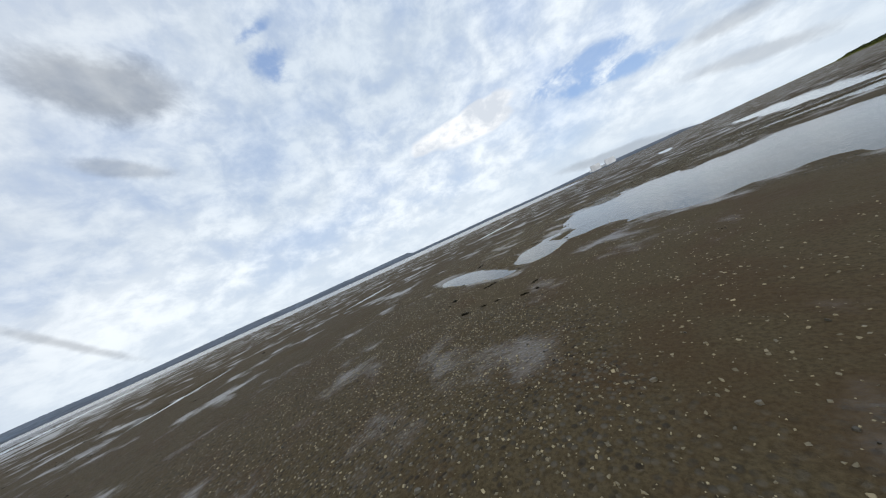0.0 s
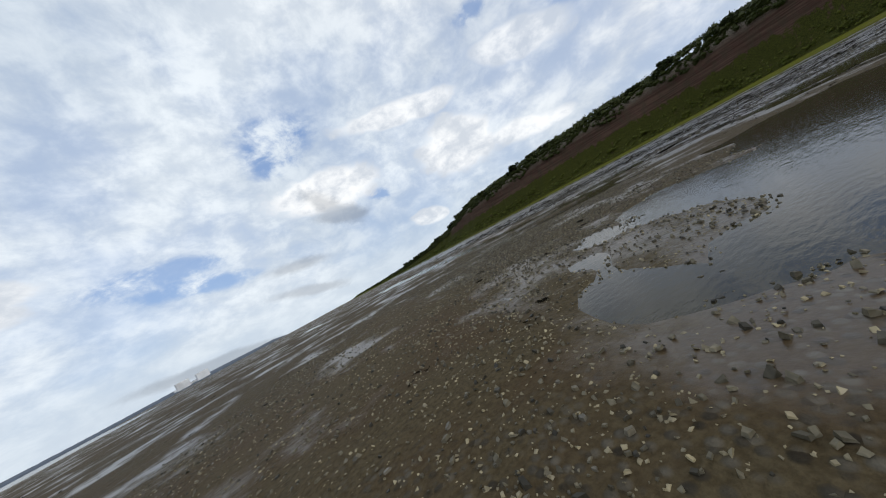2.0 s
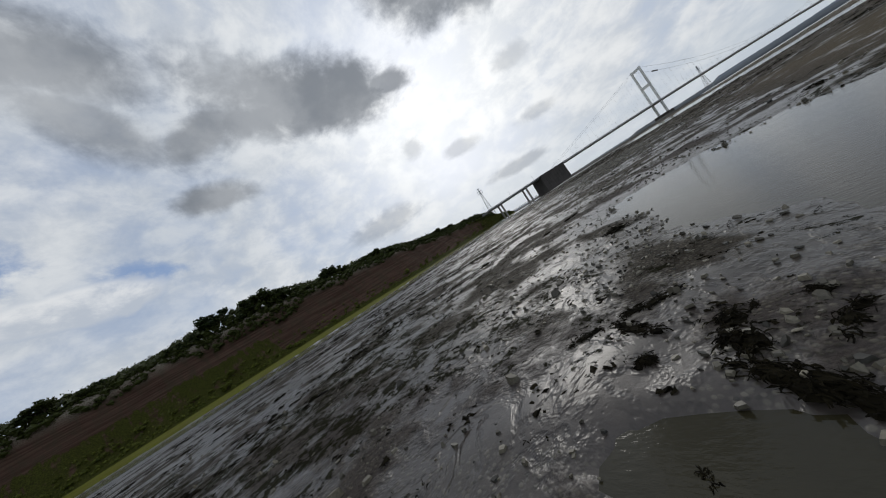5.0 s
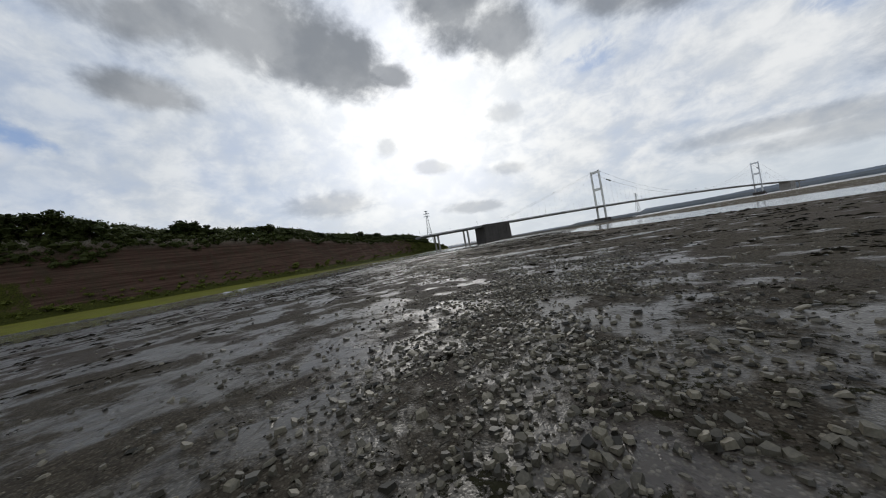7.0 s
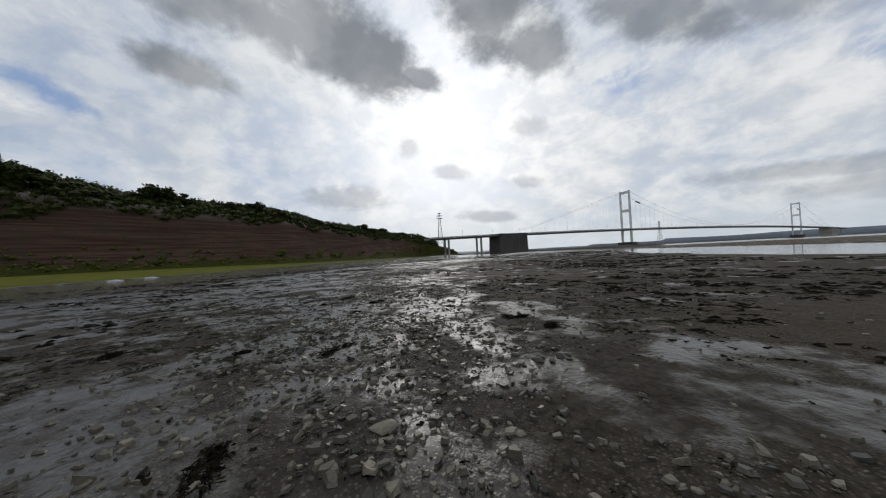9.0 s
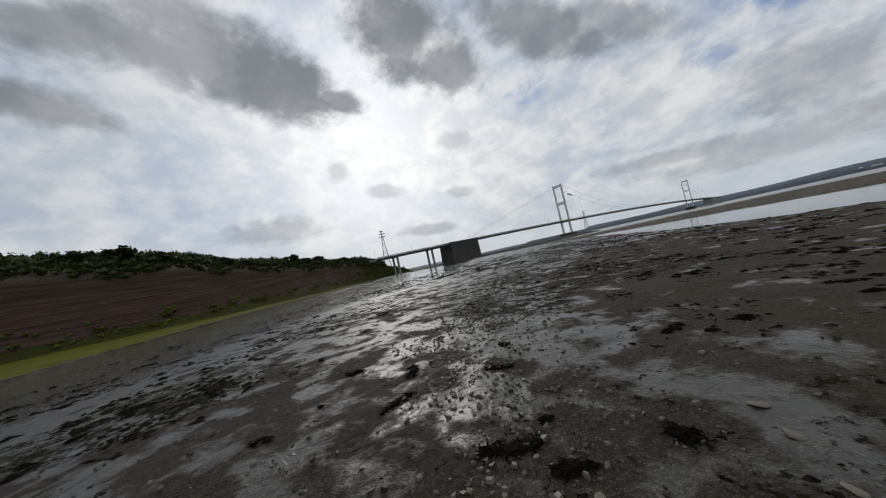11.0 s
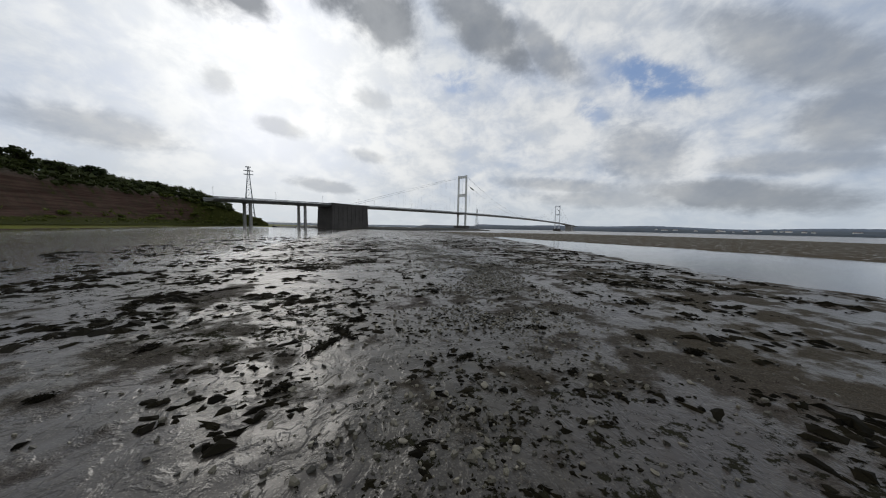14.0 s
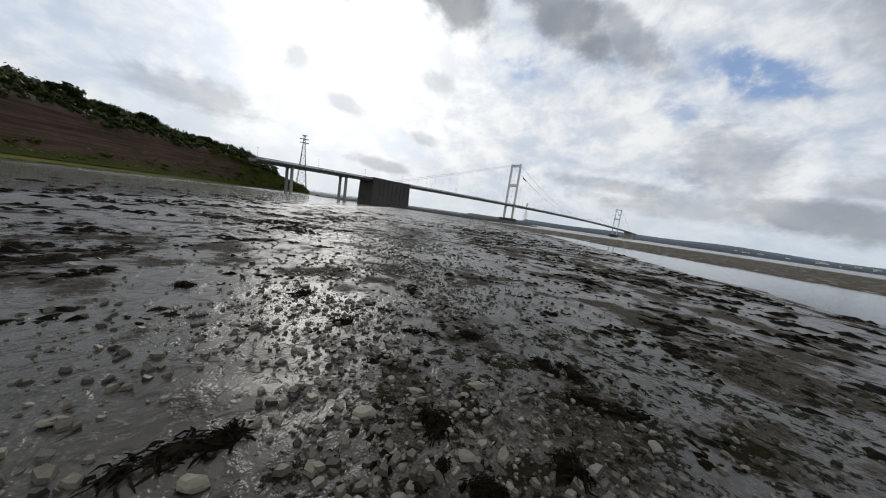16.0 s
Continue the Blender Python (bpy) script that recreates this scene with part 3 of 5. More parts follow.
def ground_sheet():
    """One sheet from below the way to the horizon, in squares that grow with distance."""
    line = FLIGHT[::3]
    leaves, stack = [], [(-4096.0, -4096.0, 8192.0)]
    cells = np.array(stack)
    while len(cells):
        x, y, s = cells.T
        d = to_line(x + s / 2, y + s / 2, line)[0]
        split = (s > 0.3) & (s > 0.035 * np.maximum(d - s * 0.75 - 3.5, 0))
        leaves.append(cells[~split])
        big = cells[split]
        half = big[:, 2] / 2
        cells = np.vstack([np.c_[big[:, 0] + i * half, big[:, 1] + j * half, half] for i in (0, 1) for j in (0, 1)]) if len(big) else []
    cells = np.vstack(leaves)
    unit = 8192.0 / 2 ** 17
    grid = np.rint((cells + [4096, 4096, 0]) / unit).astype(np.int64)
    key = lambda i, j: i * 1000000 + j
    i, j, s = grid.T
    corners = np.unique(np.concatenate([key(i, j), key(i + s, j), key(i, j + s), key(i + s, j + s)]))
    at = {k: n for n, k in enumerate(corners.tolist())}
    gx, gy = corners // 1000000 * unit - 4096, corners % 1000000 * unit - 4096

    def edge(a, b, fixed, flat, out):
        """Corner a, then whatever finer neighbours have put between a and b."""
        if abs(b - a) < 2:
            return
        mid = (a + b) // 2
        k = at.get(mid * 1000000 + fixed if flat else fixed * 1000000 + mid)
        if k is not None:
            edge(a, mid, fixed, flat, out)
            out.append(k)
            edge(mid, b, fixed, flat, out)

    faces = []
    for i, j, s in grid.tolist():
        f = [at[i * 1000000 + j]]
        edge(i, i + s, j, True, f)
        f.append(at[(i + s) * 1000000 + j])
        edge(j, j + s, i + s, False, f)
        f.append(at[(i + s) * 1000000 + j + s])
        edge(i + s, i, j + s, True, f)
        f.append(at[i * 1000000 + j + s])
        edge(j + s, j, i, False, f)
        faces.append(f)
    values = land(gx, gy)
    ob = mesh_object("ground", np.c_[gx, gy, values[0]].tolist(), faces, GROUND)
    for name, v in zip(("gravel", "sand", "grass", "weed", "wet"), values[1:]):
        ob.data.attributes.new(name, "FLOAT", "POINT").data.foreach_set("value", np.asarray(v, np.float32))
    return tagged(ob, "wet grey-brown tidal mud and shingle flat with a turf bank", "ground", kind="structure")


ground_sheet()


def water_sheet(name, x0, x1, y0, y1, z, mat, label):
    ob = mesh_object(name, [(x0, y0, z), (x1, y0, z), (x1, y1, z), (x0, y1, z)], [(0, 1, 2, 3)], mat)
    return tagged(ob, label, "water", kind="structure")


water_sheet("water_pools", -60, 80, -275, -140, -0.02, POOL, "shallow murky tide pools left on the flat")
water_sheet("water_channel", -30, 170, -235, 125, -0.30, CHANNEL, "broad grey tidal channel beside the mud")
water_sheet("water_river", -4096, 4096, -4096, 4096, -2.1, RIVER, "wide silty brown-grey river estuary")


def cliff():
    line = along(CLIFF_FOOT, 3.0)
    tangent = np.gradient(line[:, :2], axis=0)
    tangent /= np.linalg.norm(tangent, axis=1)[:, None]
    inland = np.c_[-tangent[:, 1], tangent[:, 0]]
    # how far inland, share of the height, then metres more
    profile = [(-4, 0, 0.6), (2, 0.02, 1.6), (7, 0.07, 2.2), (11, 0.14, 2.2), (14, 0.24, 2), (16.5, 0.34, 2), (19, 0.44, 2), (21.5, 0.54, 2), (24, 0.64, 2), (26, 0.74, 2), (28, 0.84, 1.5), (30, 0.93, 1), (33, 1.0, 0.5), (40, 1.02, 1), (52, 1.04, 1.5), (80, 1.06, 2), (140, 1.1, 3), (300, 1.1, 3)]
    verts, faces, pale, green, shift = [], [], [], [], []
    m = len(profile)
    s = np.arange(len(line)) * 3.0
    gullies = rolling(s[:, None] + np.zeros(m), np.arange(m) * 0.6 + np.zeros((len(s), 1)), 9.0, 61, 3) - 0.5
    swells = (rolling(s, s * 0, 60, 62) - 0.5) * 9 * np.minimum(1, line[:, 2] / 25)
    for r, (foot, h, into) in enumerate(zip(line[:, :2], line[:, 2], inland)):
        broad = float(swells[r])
        shift.append(broad)
        end = min(1.0, max(0.0, (line[-1, 1] - foot[1]) / 60)) if foot[1] > 150 else 1.0
        for q, (d, share, more) in enumerate(profile):
            face = 1.0 if 3 < q < 13 else 0.0
            gully = float(gullies[r, q])
            deep = gully * 5.0 * face * min(1, h / 25) + broad
            d = d * min(1.0, 0.25 + h / 55) if d < 60 else d * (0.35 + 0.65 * end)
            p = foot + into * (d + deep)
            verts.append((p[0], p[1], 1.0 + share * h + more * min(1, h / 12) + gully * 1.2 * face))
            bare = min(1.0, max(0.0, (h - 25) / 12)) * (1 if foot[1] < 285 else 0)
            pale.append(1.0 if q in (11, 12) else 0.35 if q == 10 else 0.0)
            green.append(1.0 - bare * (0.55 + 0.4 * min(1, max(0, (foot[1] + 425) / 190)) if 2 < q < 6 else 0.95 if 5 < q < 13 else 0.5 if q == 2 else 0.0) * (1 - 0.6 * (q < 7) * min(1, max(0, (-106 - foot[1]) / 60))))
    for r in range(len(line) - 1):
        for q in range(m - 1):
            a = r * m + q
            faces.append((a, a + m, a + m + 1, a + 1))
    ob = mesh_object("cliff", verts, faces, CLIFF)
    for name, v in (("pale", pale), ("green", green)):
        ob.data.attributes.new(name, "FLOAT", "POINT").data.foreach_set("value", np.array(v, np.float32))
    tagged(ob, "long red-brown marl cliff with green scrub at its foot", "cliff", kind="structure")
    return line, inland, shift


CLIFF_LINE, CLIFF_INLAND, CLIFF_SHIFT = cliff()

# ---- the suspension bridge ----
TOWER = Vector((40.0, 650.0, -8.0))
AXIS = Vector((0.6186, 0.7857, 0.0))
SIDE = Vector((AXIS.y, -AXIS.x, 0.0))
BRIDGE_TURN = math.degrees(math.atan2(AXIS.y, AXIS.x))


def deck_height(s):
    """Height of the roadway; s runs along the bridge from the near tower towards the far bank."""
    return 51.5 - 9.0 * ((s - 494.0) / 800.0) ** 2


def box(bm, size, at, turn=None, taper=1.0):
    geom = bmesh.ops.create_cube(bm, size=1.0)["verts"]
    for v in geom:
        k = taper if v.co.z > 0 else 1.0
        v.co = Vector((v.co.x * size[0] * k, v.co.y * size[1] * k, v.co.z * size[2]))
    bmesh.ops.transform(bm, matrix=Matrix.Translation(at) @ (turn or Matrix()), verts=geom)
    return geom


def block(size, at, taper=1.0, bevel=0.0):
    bm = bmesh.new()
    box(bm, size, at, None, taper)
    if bevel:
        bmesh.ops.bevel(bm, geom=bm.edges[:], offset=bevel, segments=1, affect="EDGES")
    return bm


def sweep(points, width, depth):
    """A bar of given width (sideways) and depth (downwards from the line) along points in the x-z plane."""
    bm = bmesh.new()
    rings = []
    for x, y, z in points:
        rings.append([bm.verts.new((x, y + w * width / 2, z - d)) for w, d in ((-1, 0.35 * depth), (-0.72, depth), (0.72, depth), (1, 0.35 * depth), (0.95, 0), (-0.95, 0))])
    for a, b in zip(rings, rings[1:]):
        for k in range(6):
            bm.faces.new((a[k], a[(k + 1) % 6], b[(k + 1) % 6], b[k]))
    bm.faces.new(rings[0])
    bm.faces.new(rings[-1])
    return bm


def rope(points, radius):
    bm = bmesh.new()
    rings = []
    for x, y, z in points:
        rings.append([bm.verts.new((x, y + radius * math.cos(a), z + radius * math.sin(a))) for a in (0.5, 2.1, 3.7, 5.3)])
    for a, b in zip(rings, rings[1:]):
        for k in range(4):
            bm.faces.new((a[k], a[(k + 1) % 4], b[(k + 1) % 4], b[k]))
    return bm


def suspension_bridge():
    bridge = thing("suspension_bridge", TOWER, "long grey steel suspension bridge with two slender portal towers", "bridge", heading=BRIDGE_TURN)
    # the far tower has haze put into its steel colour
    for s0, tower_mat in ((0.0, STEEL), (988.0, HAZED_STEEL)):
        tower = part("tower", block((0.6, 20, 0.5), (s0, 0, 17.6)), tower_mat, bridge, "pale grey steel portal tower")
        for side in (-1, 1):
            part("leg", block((4.4, 3.6, 121), (s0, side * 10.6, 78), 0.86), tower_mat, tower)
        for z, h in ((134.5, 5.5), (91.0, 6.5), (47.0, 6.0)):
            part("crossbeam", block((3.2, 19.5, h), (s0, 0, z)), tower_mat, tower)
        part("pier", block((20, 36, 20), (s0, 0, 7.5), 0.94, 0.6), CONCRETE, tower, "dark stained concrete tower pier")
    line = [(s, 0, deck_height(s)) for s in np.arange(-504, 1500, 20.0)]
    part("deck", sweep(line, 31.0, 3.2), DECK_STEEL, bridge, "slim aerofoil road deck")
    for side in (-1, 1):
        part("parapet", sweep([(x, side * 15.2, z + 1.1) for x, _, z in line], 0.25, 0.9), GALVANISED, bridge)
        cable = [(s, side * 10.6, 136.5 - (136.5 - deck_height(-330) - 1) * (s / -330)) for s in np.linspace(-330, 0, 12)]
        cable += [(s, side * 10.6, 55.5 + 81.0 * ((s - 494) / 494) ** 2) for s in np.linspace(20, 968, 40)]
        cable += [(s, side * 10.6, 136.5 - (136.5 - deck_height(1293) - 1) * ((s - 988) / 305)) for s in np.linspace(988, 1293, 12)]
        part("main_cable", rope(cable, 0.2), GALVANISED, bridge)
    for s in np.arange(-310, 1280, 18.3):
        top = 55.5 + 81.0 * ((s - 494) / 494) ** 2 if 0 < s < 988 else 136.5 - 94 * (min(abs(s), abs(s - 988)) / 330)
        for side in (-1, 1):
            if top > deck_height(s) + 2:
                part("hanger", block((0.06, 0.06, top - deck_height(s)), (s, side * 10.6, (top + deck_height(s)) / 2)), GALVANISED, bridge)
    for s, out in ((66.0, 1), (1052.0, 1)):
        z = 55.5 + 81.0 * ((s - 494) / 494) ** 2 if s < 988 else 136.5 - (136.5 - deck_height(1293) - 1) * ((s - 988) / 305)
        bm = bmesh.new()
        box(bm, (17, 2.2, 2.2), (s, out * 10.6, z - 0.6), Matrix.Rotation(radians(15), 4, "Y"))
        part("cable_gantry", bm, CONCRETE, bridge, "dark working gantry hung on the main cable")
    for s in (-342.0, 1310.0):
        far_end = s > 0
        # the far block takes the lighter concrete, its colour standing for haze
        grey = PIER_CONCRETE if far_end else CONCRETE
        anchor = part("anchorage", block((64, 36, 43), (s, 0, 20.0), 0.955, 0.5), grey, bridge, "far concrete anchorage block with haze put into its grey" if far_end else "massive dark concrete anchorage block")
        part("plinth", block((68, 40, 3), (s, 0, 0.4), 0.98, 0.3), grey, anchor)
        for k in range(-4, 5):
            for face in (-1, 1):
                part("rib", block((0.8, 0.5, 40), (s + k * 7.0, face * 17.75, 19.5)), grey, anchor)
        part("coping", block((62.4, 35.4, 1.2), (s, 0, 42.0)), grey, anchor)
    for s in (-406.0, -469.0, 1360.0, 1430.0):
        pier = part("viaduct_pier", block((12, 32, 9.0), (s, 0, 3.5), 0.97, 0.3), CONCRETE, bridge, "twin-column concrete viaduct pier")
        for side in (-1, 1):
            z = deck_height(s) - 3
            part("column", block((2.6, 3.0, z - 7.5), (s, side * 7.5, (z + 7.5) / 2), 0.9), PIER_CONCRETE, pier)
        part("cap", block((2.6, 21, 1.6), (s, 0, deck_height(s) - 3.2)), PIER_CONCRETE, pier)
    for s in np.arange(-500, 1300, 62.0):
        lamp = part("lamp_post", block((0.22, 0.22, 11), (s, 0, deck_height(s) + 5.5), 0.6), GALVANISED, bridge)
        part("lamp_arm", block((0.2, 5, 0.2), (s, 0, deck_height(s) + 11)), GALVANISED, lamp)
    return bridge


suspension_bridge()


def pylon(at, tall, heading):
    """A tall lattice crossing pylon."""
    ob = thing("electricity_pylon", at, "tall grey lattice electricity pylon beside the river", "pylon", "crossing pylons", heading)
    half = lambda z: 11.5 * (1 - z / tall) ** 1.25 + 1.2

    def bar(name, a, b, r):
        a, b = Vector(a), Vector(b)
        bm = bmesh.new()
        turn = (b - a).to_track_quat("Z", "Y").to_matrix().to_4x4()
        box(bm, (r, r, (b - a).length), (a + b) / 2, turn)
        return bm

    levels = [tall * (1 - (1 - k / 13) ** 1.15) for k in range(14)]
    corners = [(1, 1), (-1, 1), (-1, -1), (1, -1)]
    for cx, cy in corners:
        part("leg", rope_through([(cx * half(z), cy * half(z), z) for z in levels], 0.42), GALVANISED, ob)
    for a, b in zip(levels, levels[1:]):
        brace = bmesh.new()
        for (ax, ay), (bx, by) in zip(corners, corners[1:] + corners[:1]):
            for p, q in (((ax * half(a), ay * half(a), a), (bx * half(b), by * half(b), b)), ((bx * half(a), by * half(a), a), (ax * half(b), ay * half(b), b)), ((ax * half(b), ay * half(b), b), (bx * half(b), by * half(b), b))):
                p, q = Vector(p), Vector(q)
                box(brace, (0.26, 0.26, (q - p).length), (p + q) / 2, (q - p).to_track_quat("Z", "Y").to_matrix().to_4x4())
        part("bracing", brace, GALVANISED, ob)
    for z, reach in ((tall - 1, 5), (tall - 9, 9), (tall - 17, 9)):
        part("crossarm", block((2 * reach, 1.6, 1.8), (0, 0, z)), GALVANISED, ob)
    return ob


def rope_through(points, radius):
    bm = bmesh.new()
    for a, b in zip(points, points[1:]):
        a, b = Vector(a), Vector(b)
        box(bm, (radius * 2, radius * 2, (b - a).length * 1.01), (a + b) / 2, (b - a).to_track_quat("Z", "Y").to_matrix().to_4x4())
    return bm


NEAR_PYLON = (-437.0, 614.0, -8.0)
FAR_PYLON = (313.0, 1905.0, -8.0)
pylon(NEAR_PYLON, 136.0, 25)
pylon(FAR_PYLON, 140.0, 25)


def reef():
    """Low weedy rock shelf from the anchorage out to the tower."""
    centre = along([(-271, 382, 14, 3.0), (-199, 379, 26, 5.0), (-124, 407, 24, 5.0), (-54, 493, 20, 4.6), (8, 573, 20, 4.6), (47, 637, 26, 5.0), (81, 663, 16, 4.0), (112, 665, 4, 1.0)], 5)
    verts, faces = [], []
    rows = 12
    for k, (x, y, half, top) in enumerate(centre):
        for q in range(rows + 1):
            u = q / rows * 2 - 1
            n1 = noise.noise(Vector((x * 0.09, y * 0.09, q * 0.4)))
            n2 = noise.noise(Vector((x * 0.3, y * 0.3, q * 1.3)))
            verts.append((x + u * half * 0.77, y - u * half * 0.64, -3.2 + (top + 1.6) * (1 - u * u) ** 0.6 + 0.9 * n1 + 0.5 * n2))
    for k in range(len(centre) - 1):
        for q in range(rows):
            a = k * (rows + 1) + q
            faces.append((a, a + 1, a + rows + 2, a + rows + 1))
    ob = mesh_object("reef", verts, faces, REEF)
    return tagged(ob, "low dark weed-covered rock reef below the bridge", "reef", kind="structure")


reef()


def jetty():
    ob = thing("old_jetty", (-330, 590, -2), "distant disused wooden ferry jetty on posts", "jetty", heading=20)
    part("walkway", block((210, 4, 0.8), (0, 0, 9)), GALVANISED, ob)
    part("rail", block((210, 0.2, 0.2), (0, 1.8, 11)), GALVANISED, ob)
    for x in range(-100, 101, 12):
        part("post", block((0.7, 0.7, 12), (x, 0, 3.5)), GALVANISED, ob)
    return ob


jetty()


# ---- far banks ----
def hills(name, az0, az1, reach, low, high, seed, colour, label):
    """A far wooded bank as a ridge with a rough crest; its colour includes the haze."""
    mat = plain(name + "_hazed_woods", colour, 0.95, 0.02, 0.35, 0.0)
    verts, faces = [], []
    count = int(abs(az1 - az0) * 9)
    for k in range(count + 1):
        az = az0 + (az1 - az0) * k / count
        d = heading_vector(az)
        fade = min(1, k / 20, (count - k) / 20)
        crest = low + (high - low) * (0.5 + 0.5 * noise.noise(Vector((az * 0.09, seed, 0)))) + 2.2 * noise.noise(Vector((az * 2.2, seed, 1))) + 1.4 * noise.noise(Vector((az * 6.1, seed, 2)))
        crest = max(0.5, crest * fade)
        for out, share in ((0, 0), (25, 0.28), (120, 0.5), (300, 0.8), (480, 1.0), (760, 0.85)):
            p = d * (reach + out)
            verts.append((p.x, p.y, -2.5 + share * crest + (1.5 * noise.noise(Vector((az * 4, share * 9, seed))) if 0 < share < 1 else 0)))
    for k in range(count):
        for q in range(5):
            a = k * 6 + q
            faces.append((a, a + 6, a + 7, a + 1))
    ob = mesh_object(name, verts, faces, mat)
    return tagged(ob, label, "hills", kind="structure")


# these blue-greys put the haze of distance into the banks' own colour
hills("far_bank_west", 3, -72, 2300, 19, 38, 3.0, (0.050, 0.064, 0.078), "far wooded river bank, coloured blue-grey for haze")
hills("far_hills_west", -8, -125, 3050, 36, 70, 7.0, (0.10, 0.125, 0.16), "distant hills beyond the river, coloured blue for haze")
hills("far_bank_north", -66, -172, 2900, 16, 36, 9.0, (0.085, 0.105, 0.135), "far low bank upriver, coloured blue for haze")
hills("far_bank_south", 47, -3, 2900, 11, 27, 12.0, (0.14, 0.17, 0.20), "far low land downriver under the bridge, coloured pale blue for haze")


def power_station():
    ob = thing("power_station", (970, -2810, -2), "far white power station blocks on the horizon", "building", heading=30)
    white = plain("white_cladding", (0.78, 0.79, 0.80), 0.7, 0.1, 0.06, 0.0)
    part("reactor_hall", block((70, 50, 58), (0, 0, 29), 1.0, 1.5), white, ob)
    part("reactor_hall", block((70, 50, 58), (110, 0, 29), 1.0, 1.5), white, ob)
    part("turbine_hall", block((200, 40, 24), (55, -50, 12), 1.0, 1.0), white, ob)
    return ob


power_station()


def house(at, long, heading):
    ob = thing("house", at, "small pale rendered house on the far river bank", "house", "houses on the far bank", heading)
    part("wall", block((long, 8, 6), (0, 0, 2.5)), RENDERED_WALL, ob)
    bm = bmesh.new()
    ends = [[bm.verts.new((s * long / 2, y, z)) for y, z in ((-4.6, 5.3), (0, 9.0), (4.6, 5.3))] for s in (-1, 1)]
    for k in range(3):
        bm.faces.new((ends[0][k], ends[0][(k + 1) % 3], ends[1][(k + 1) % 3], ends[1][k]))
    bm.faces.new(ends[0])
    bm.faces.new(ends[1])
    part("roof", bm, SLATE, ob)
    return ob


houses = np.random.default_rng(3)
for k in range(22):
    d = heading_vector(-38 - 26 * houses.random()) * (2330 + 200 * houses.random())
    house((d.x, d.y, 7 + 11 * houses.random()), 14 + 22 * houses.random(), 360 * houses.random())

# ---- trees and scrub ----
chance = np.random.default_rng(7)


def unit(v):
    return v / np.linalg.norm(v, axis=-1, keepdims=True)


def leaf_cloud(centres, count, spread, size):
    """Loose leaf sprays round the given centres, each with a dense twiggy heart."""
    c = np.array(centres)
    squash = np.array((1, 1, spread))
    middle, r = c[:, None, :3], c[:, None, 3:]
    shape = (len(c), count)
    p = middle + unit(chance.normal(size=(*shape, 3))) * r * (0.55 + 0.5 * chance.random((*shape, 1))) * squash
    u = unit(chance.normal(size=(*shape, 3)))
    v = unit(np.cross(u, chance.normal(size=(*shape, 3))))
    a = size * (0.6 + 0.8 * chance.random((*shape, 1)))
    leaves = np.stack([p - u * a, p + v * a * 0.55, p + u * a, p - v * a * 0.55], 2).reshape(-1, 3)
    faces = np.arange(len(leaves)).reshape(-1, 4).tolist()
    axes = np.array(((1, 0, 0), (0, 1, 0), (-1, 0, 0), (0, -1, 0), (0, 0, 1), (0, 0, -1)))
    hearts = (middle + axes * r * squash * (0.55 + 0.35 * chance.random((len(c), 6, 1)))).reshape(-1, 3)
    base = len(leaves) + 6 * np.arange(len(c))[:, None]
    for k in range(4):
        faces += (base + [k, (k + 1) % 4, 4]).tolist() + (base + [(k + 1) % 4, k, 5]).tolist()
    return np.concatenate([leaves, hearts]), faces


def limb(bm, a, b, r0, r1):
    a, b = Vector(a), Vector(b)
    turn = (b - a).to_track_quat("Z", "Y").to_matrix()
    rings = []
    for p, r in ((a, r0), ((a + b) / 2 + Vector(chance.normal(size=3)) * r0 * 0.4, (r0 + r1) / 2), (b, r1)):
        rings.append([bm.verts.new(p + turn @ Vector((r * math.cos(k * 1.2566), r * math.sin(k * 1.2566), 0))) for k in range(5)])
    for lo, hi in zip(rings, rings[1:]):
        for k in range(5):
            bm.faces.new((lo[k], lo[(k + 1) % 5], hi[(k + 1) % 5], hi[k]))


def tree(tall, wide, label):
    """A broad-leaved tree: tapered trunk, limbs, and a crown of leaf sprays."""
    ob = thing("tree", (0, 0, -50), label, "tree", "trees along the cliff top")
    bm = bmesh.new()
    limb(bm, (0, 0, -1.2), (0.2, 0.1, tall * 0.45), 0.34, 0.2)
    centres = []
    for k in range(9):
        a, h = k * 2.4 + chance.random(), tall * (0.38 + 0.5 * chance.random())
        out = wide * (0.25 + 0.35 * chance.random()) * (1.15 - 0.5 * h / tall)
        tip = (out * math.cos(a), out * math.sin(a), h)
        limb(bm, (0.1, 0.05, tall * (0.2 + 0.22 * chance.random())), tip, 0.14, 0.05)
        centres.append((*tip, wide * (0.16 + 0.12 * chance.random())))
    centres.append((0, 0, tall * 0.84, wide * 0.2))
    part("trunk", bm, BARK, ob)
    verts, faces = leaf_cloud(centres, 80, 0.8, 0.62)
    mesh_object("crown", verts, faces, LEAVES, ob, smooth=False)
    return ob


def bush(tall, wide, label):
    ob = thing("bush", (0, 0, -50), label, "bush", "scrub along the cliff foot")
    bm = bmesh.new()
    centres = []
    for k in range(6):
        a = k * 1.1
        tip = (wide * 0.3 * math.cos(a), wide * 0.3 * math.sin(a), tall * (0.4 + 0.35 * chance.random()))
        limb(bm, (0, 0, -0.4), tip, 0.07, 0.02)
        centres.append((*tip, wide * (0.22 + 0.1 * chance.random())))
    part("stem", bm, BARK, ob)
    verts, faces = leaf_cloud(centres, 30, 0.8, 0.34)
    mesh_object("foliage", verts, faces, BUSH_LEAVES, ob, smooth=False)
    return ob


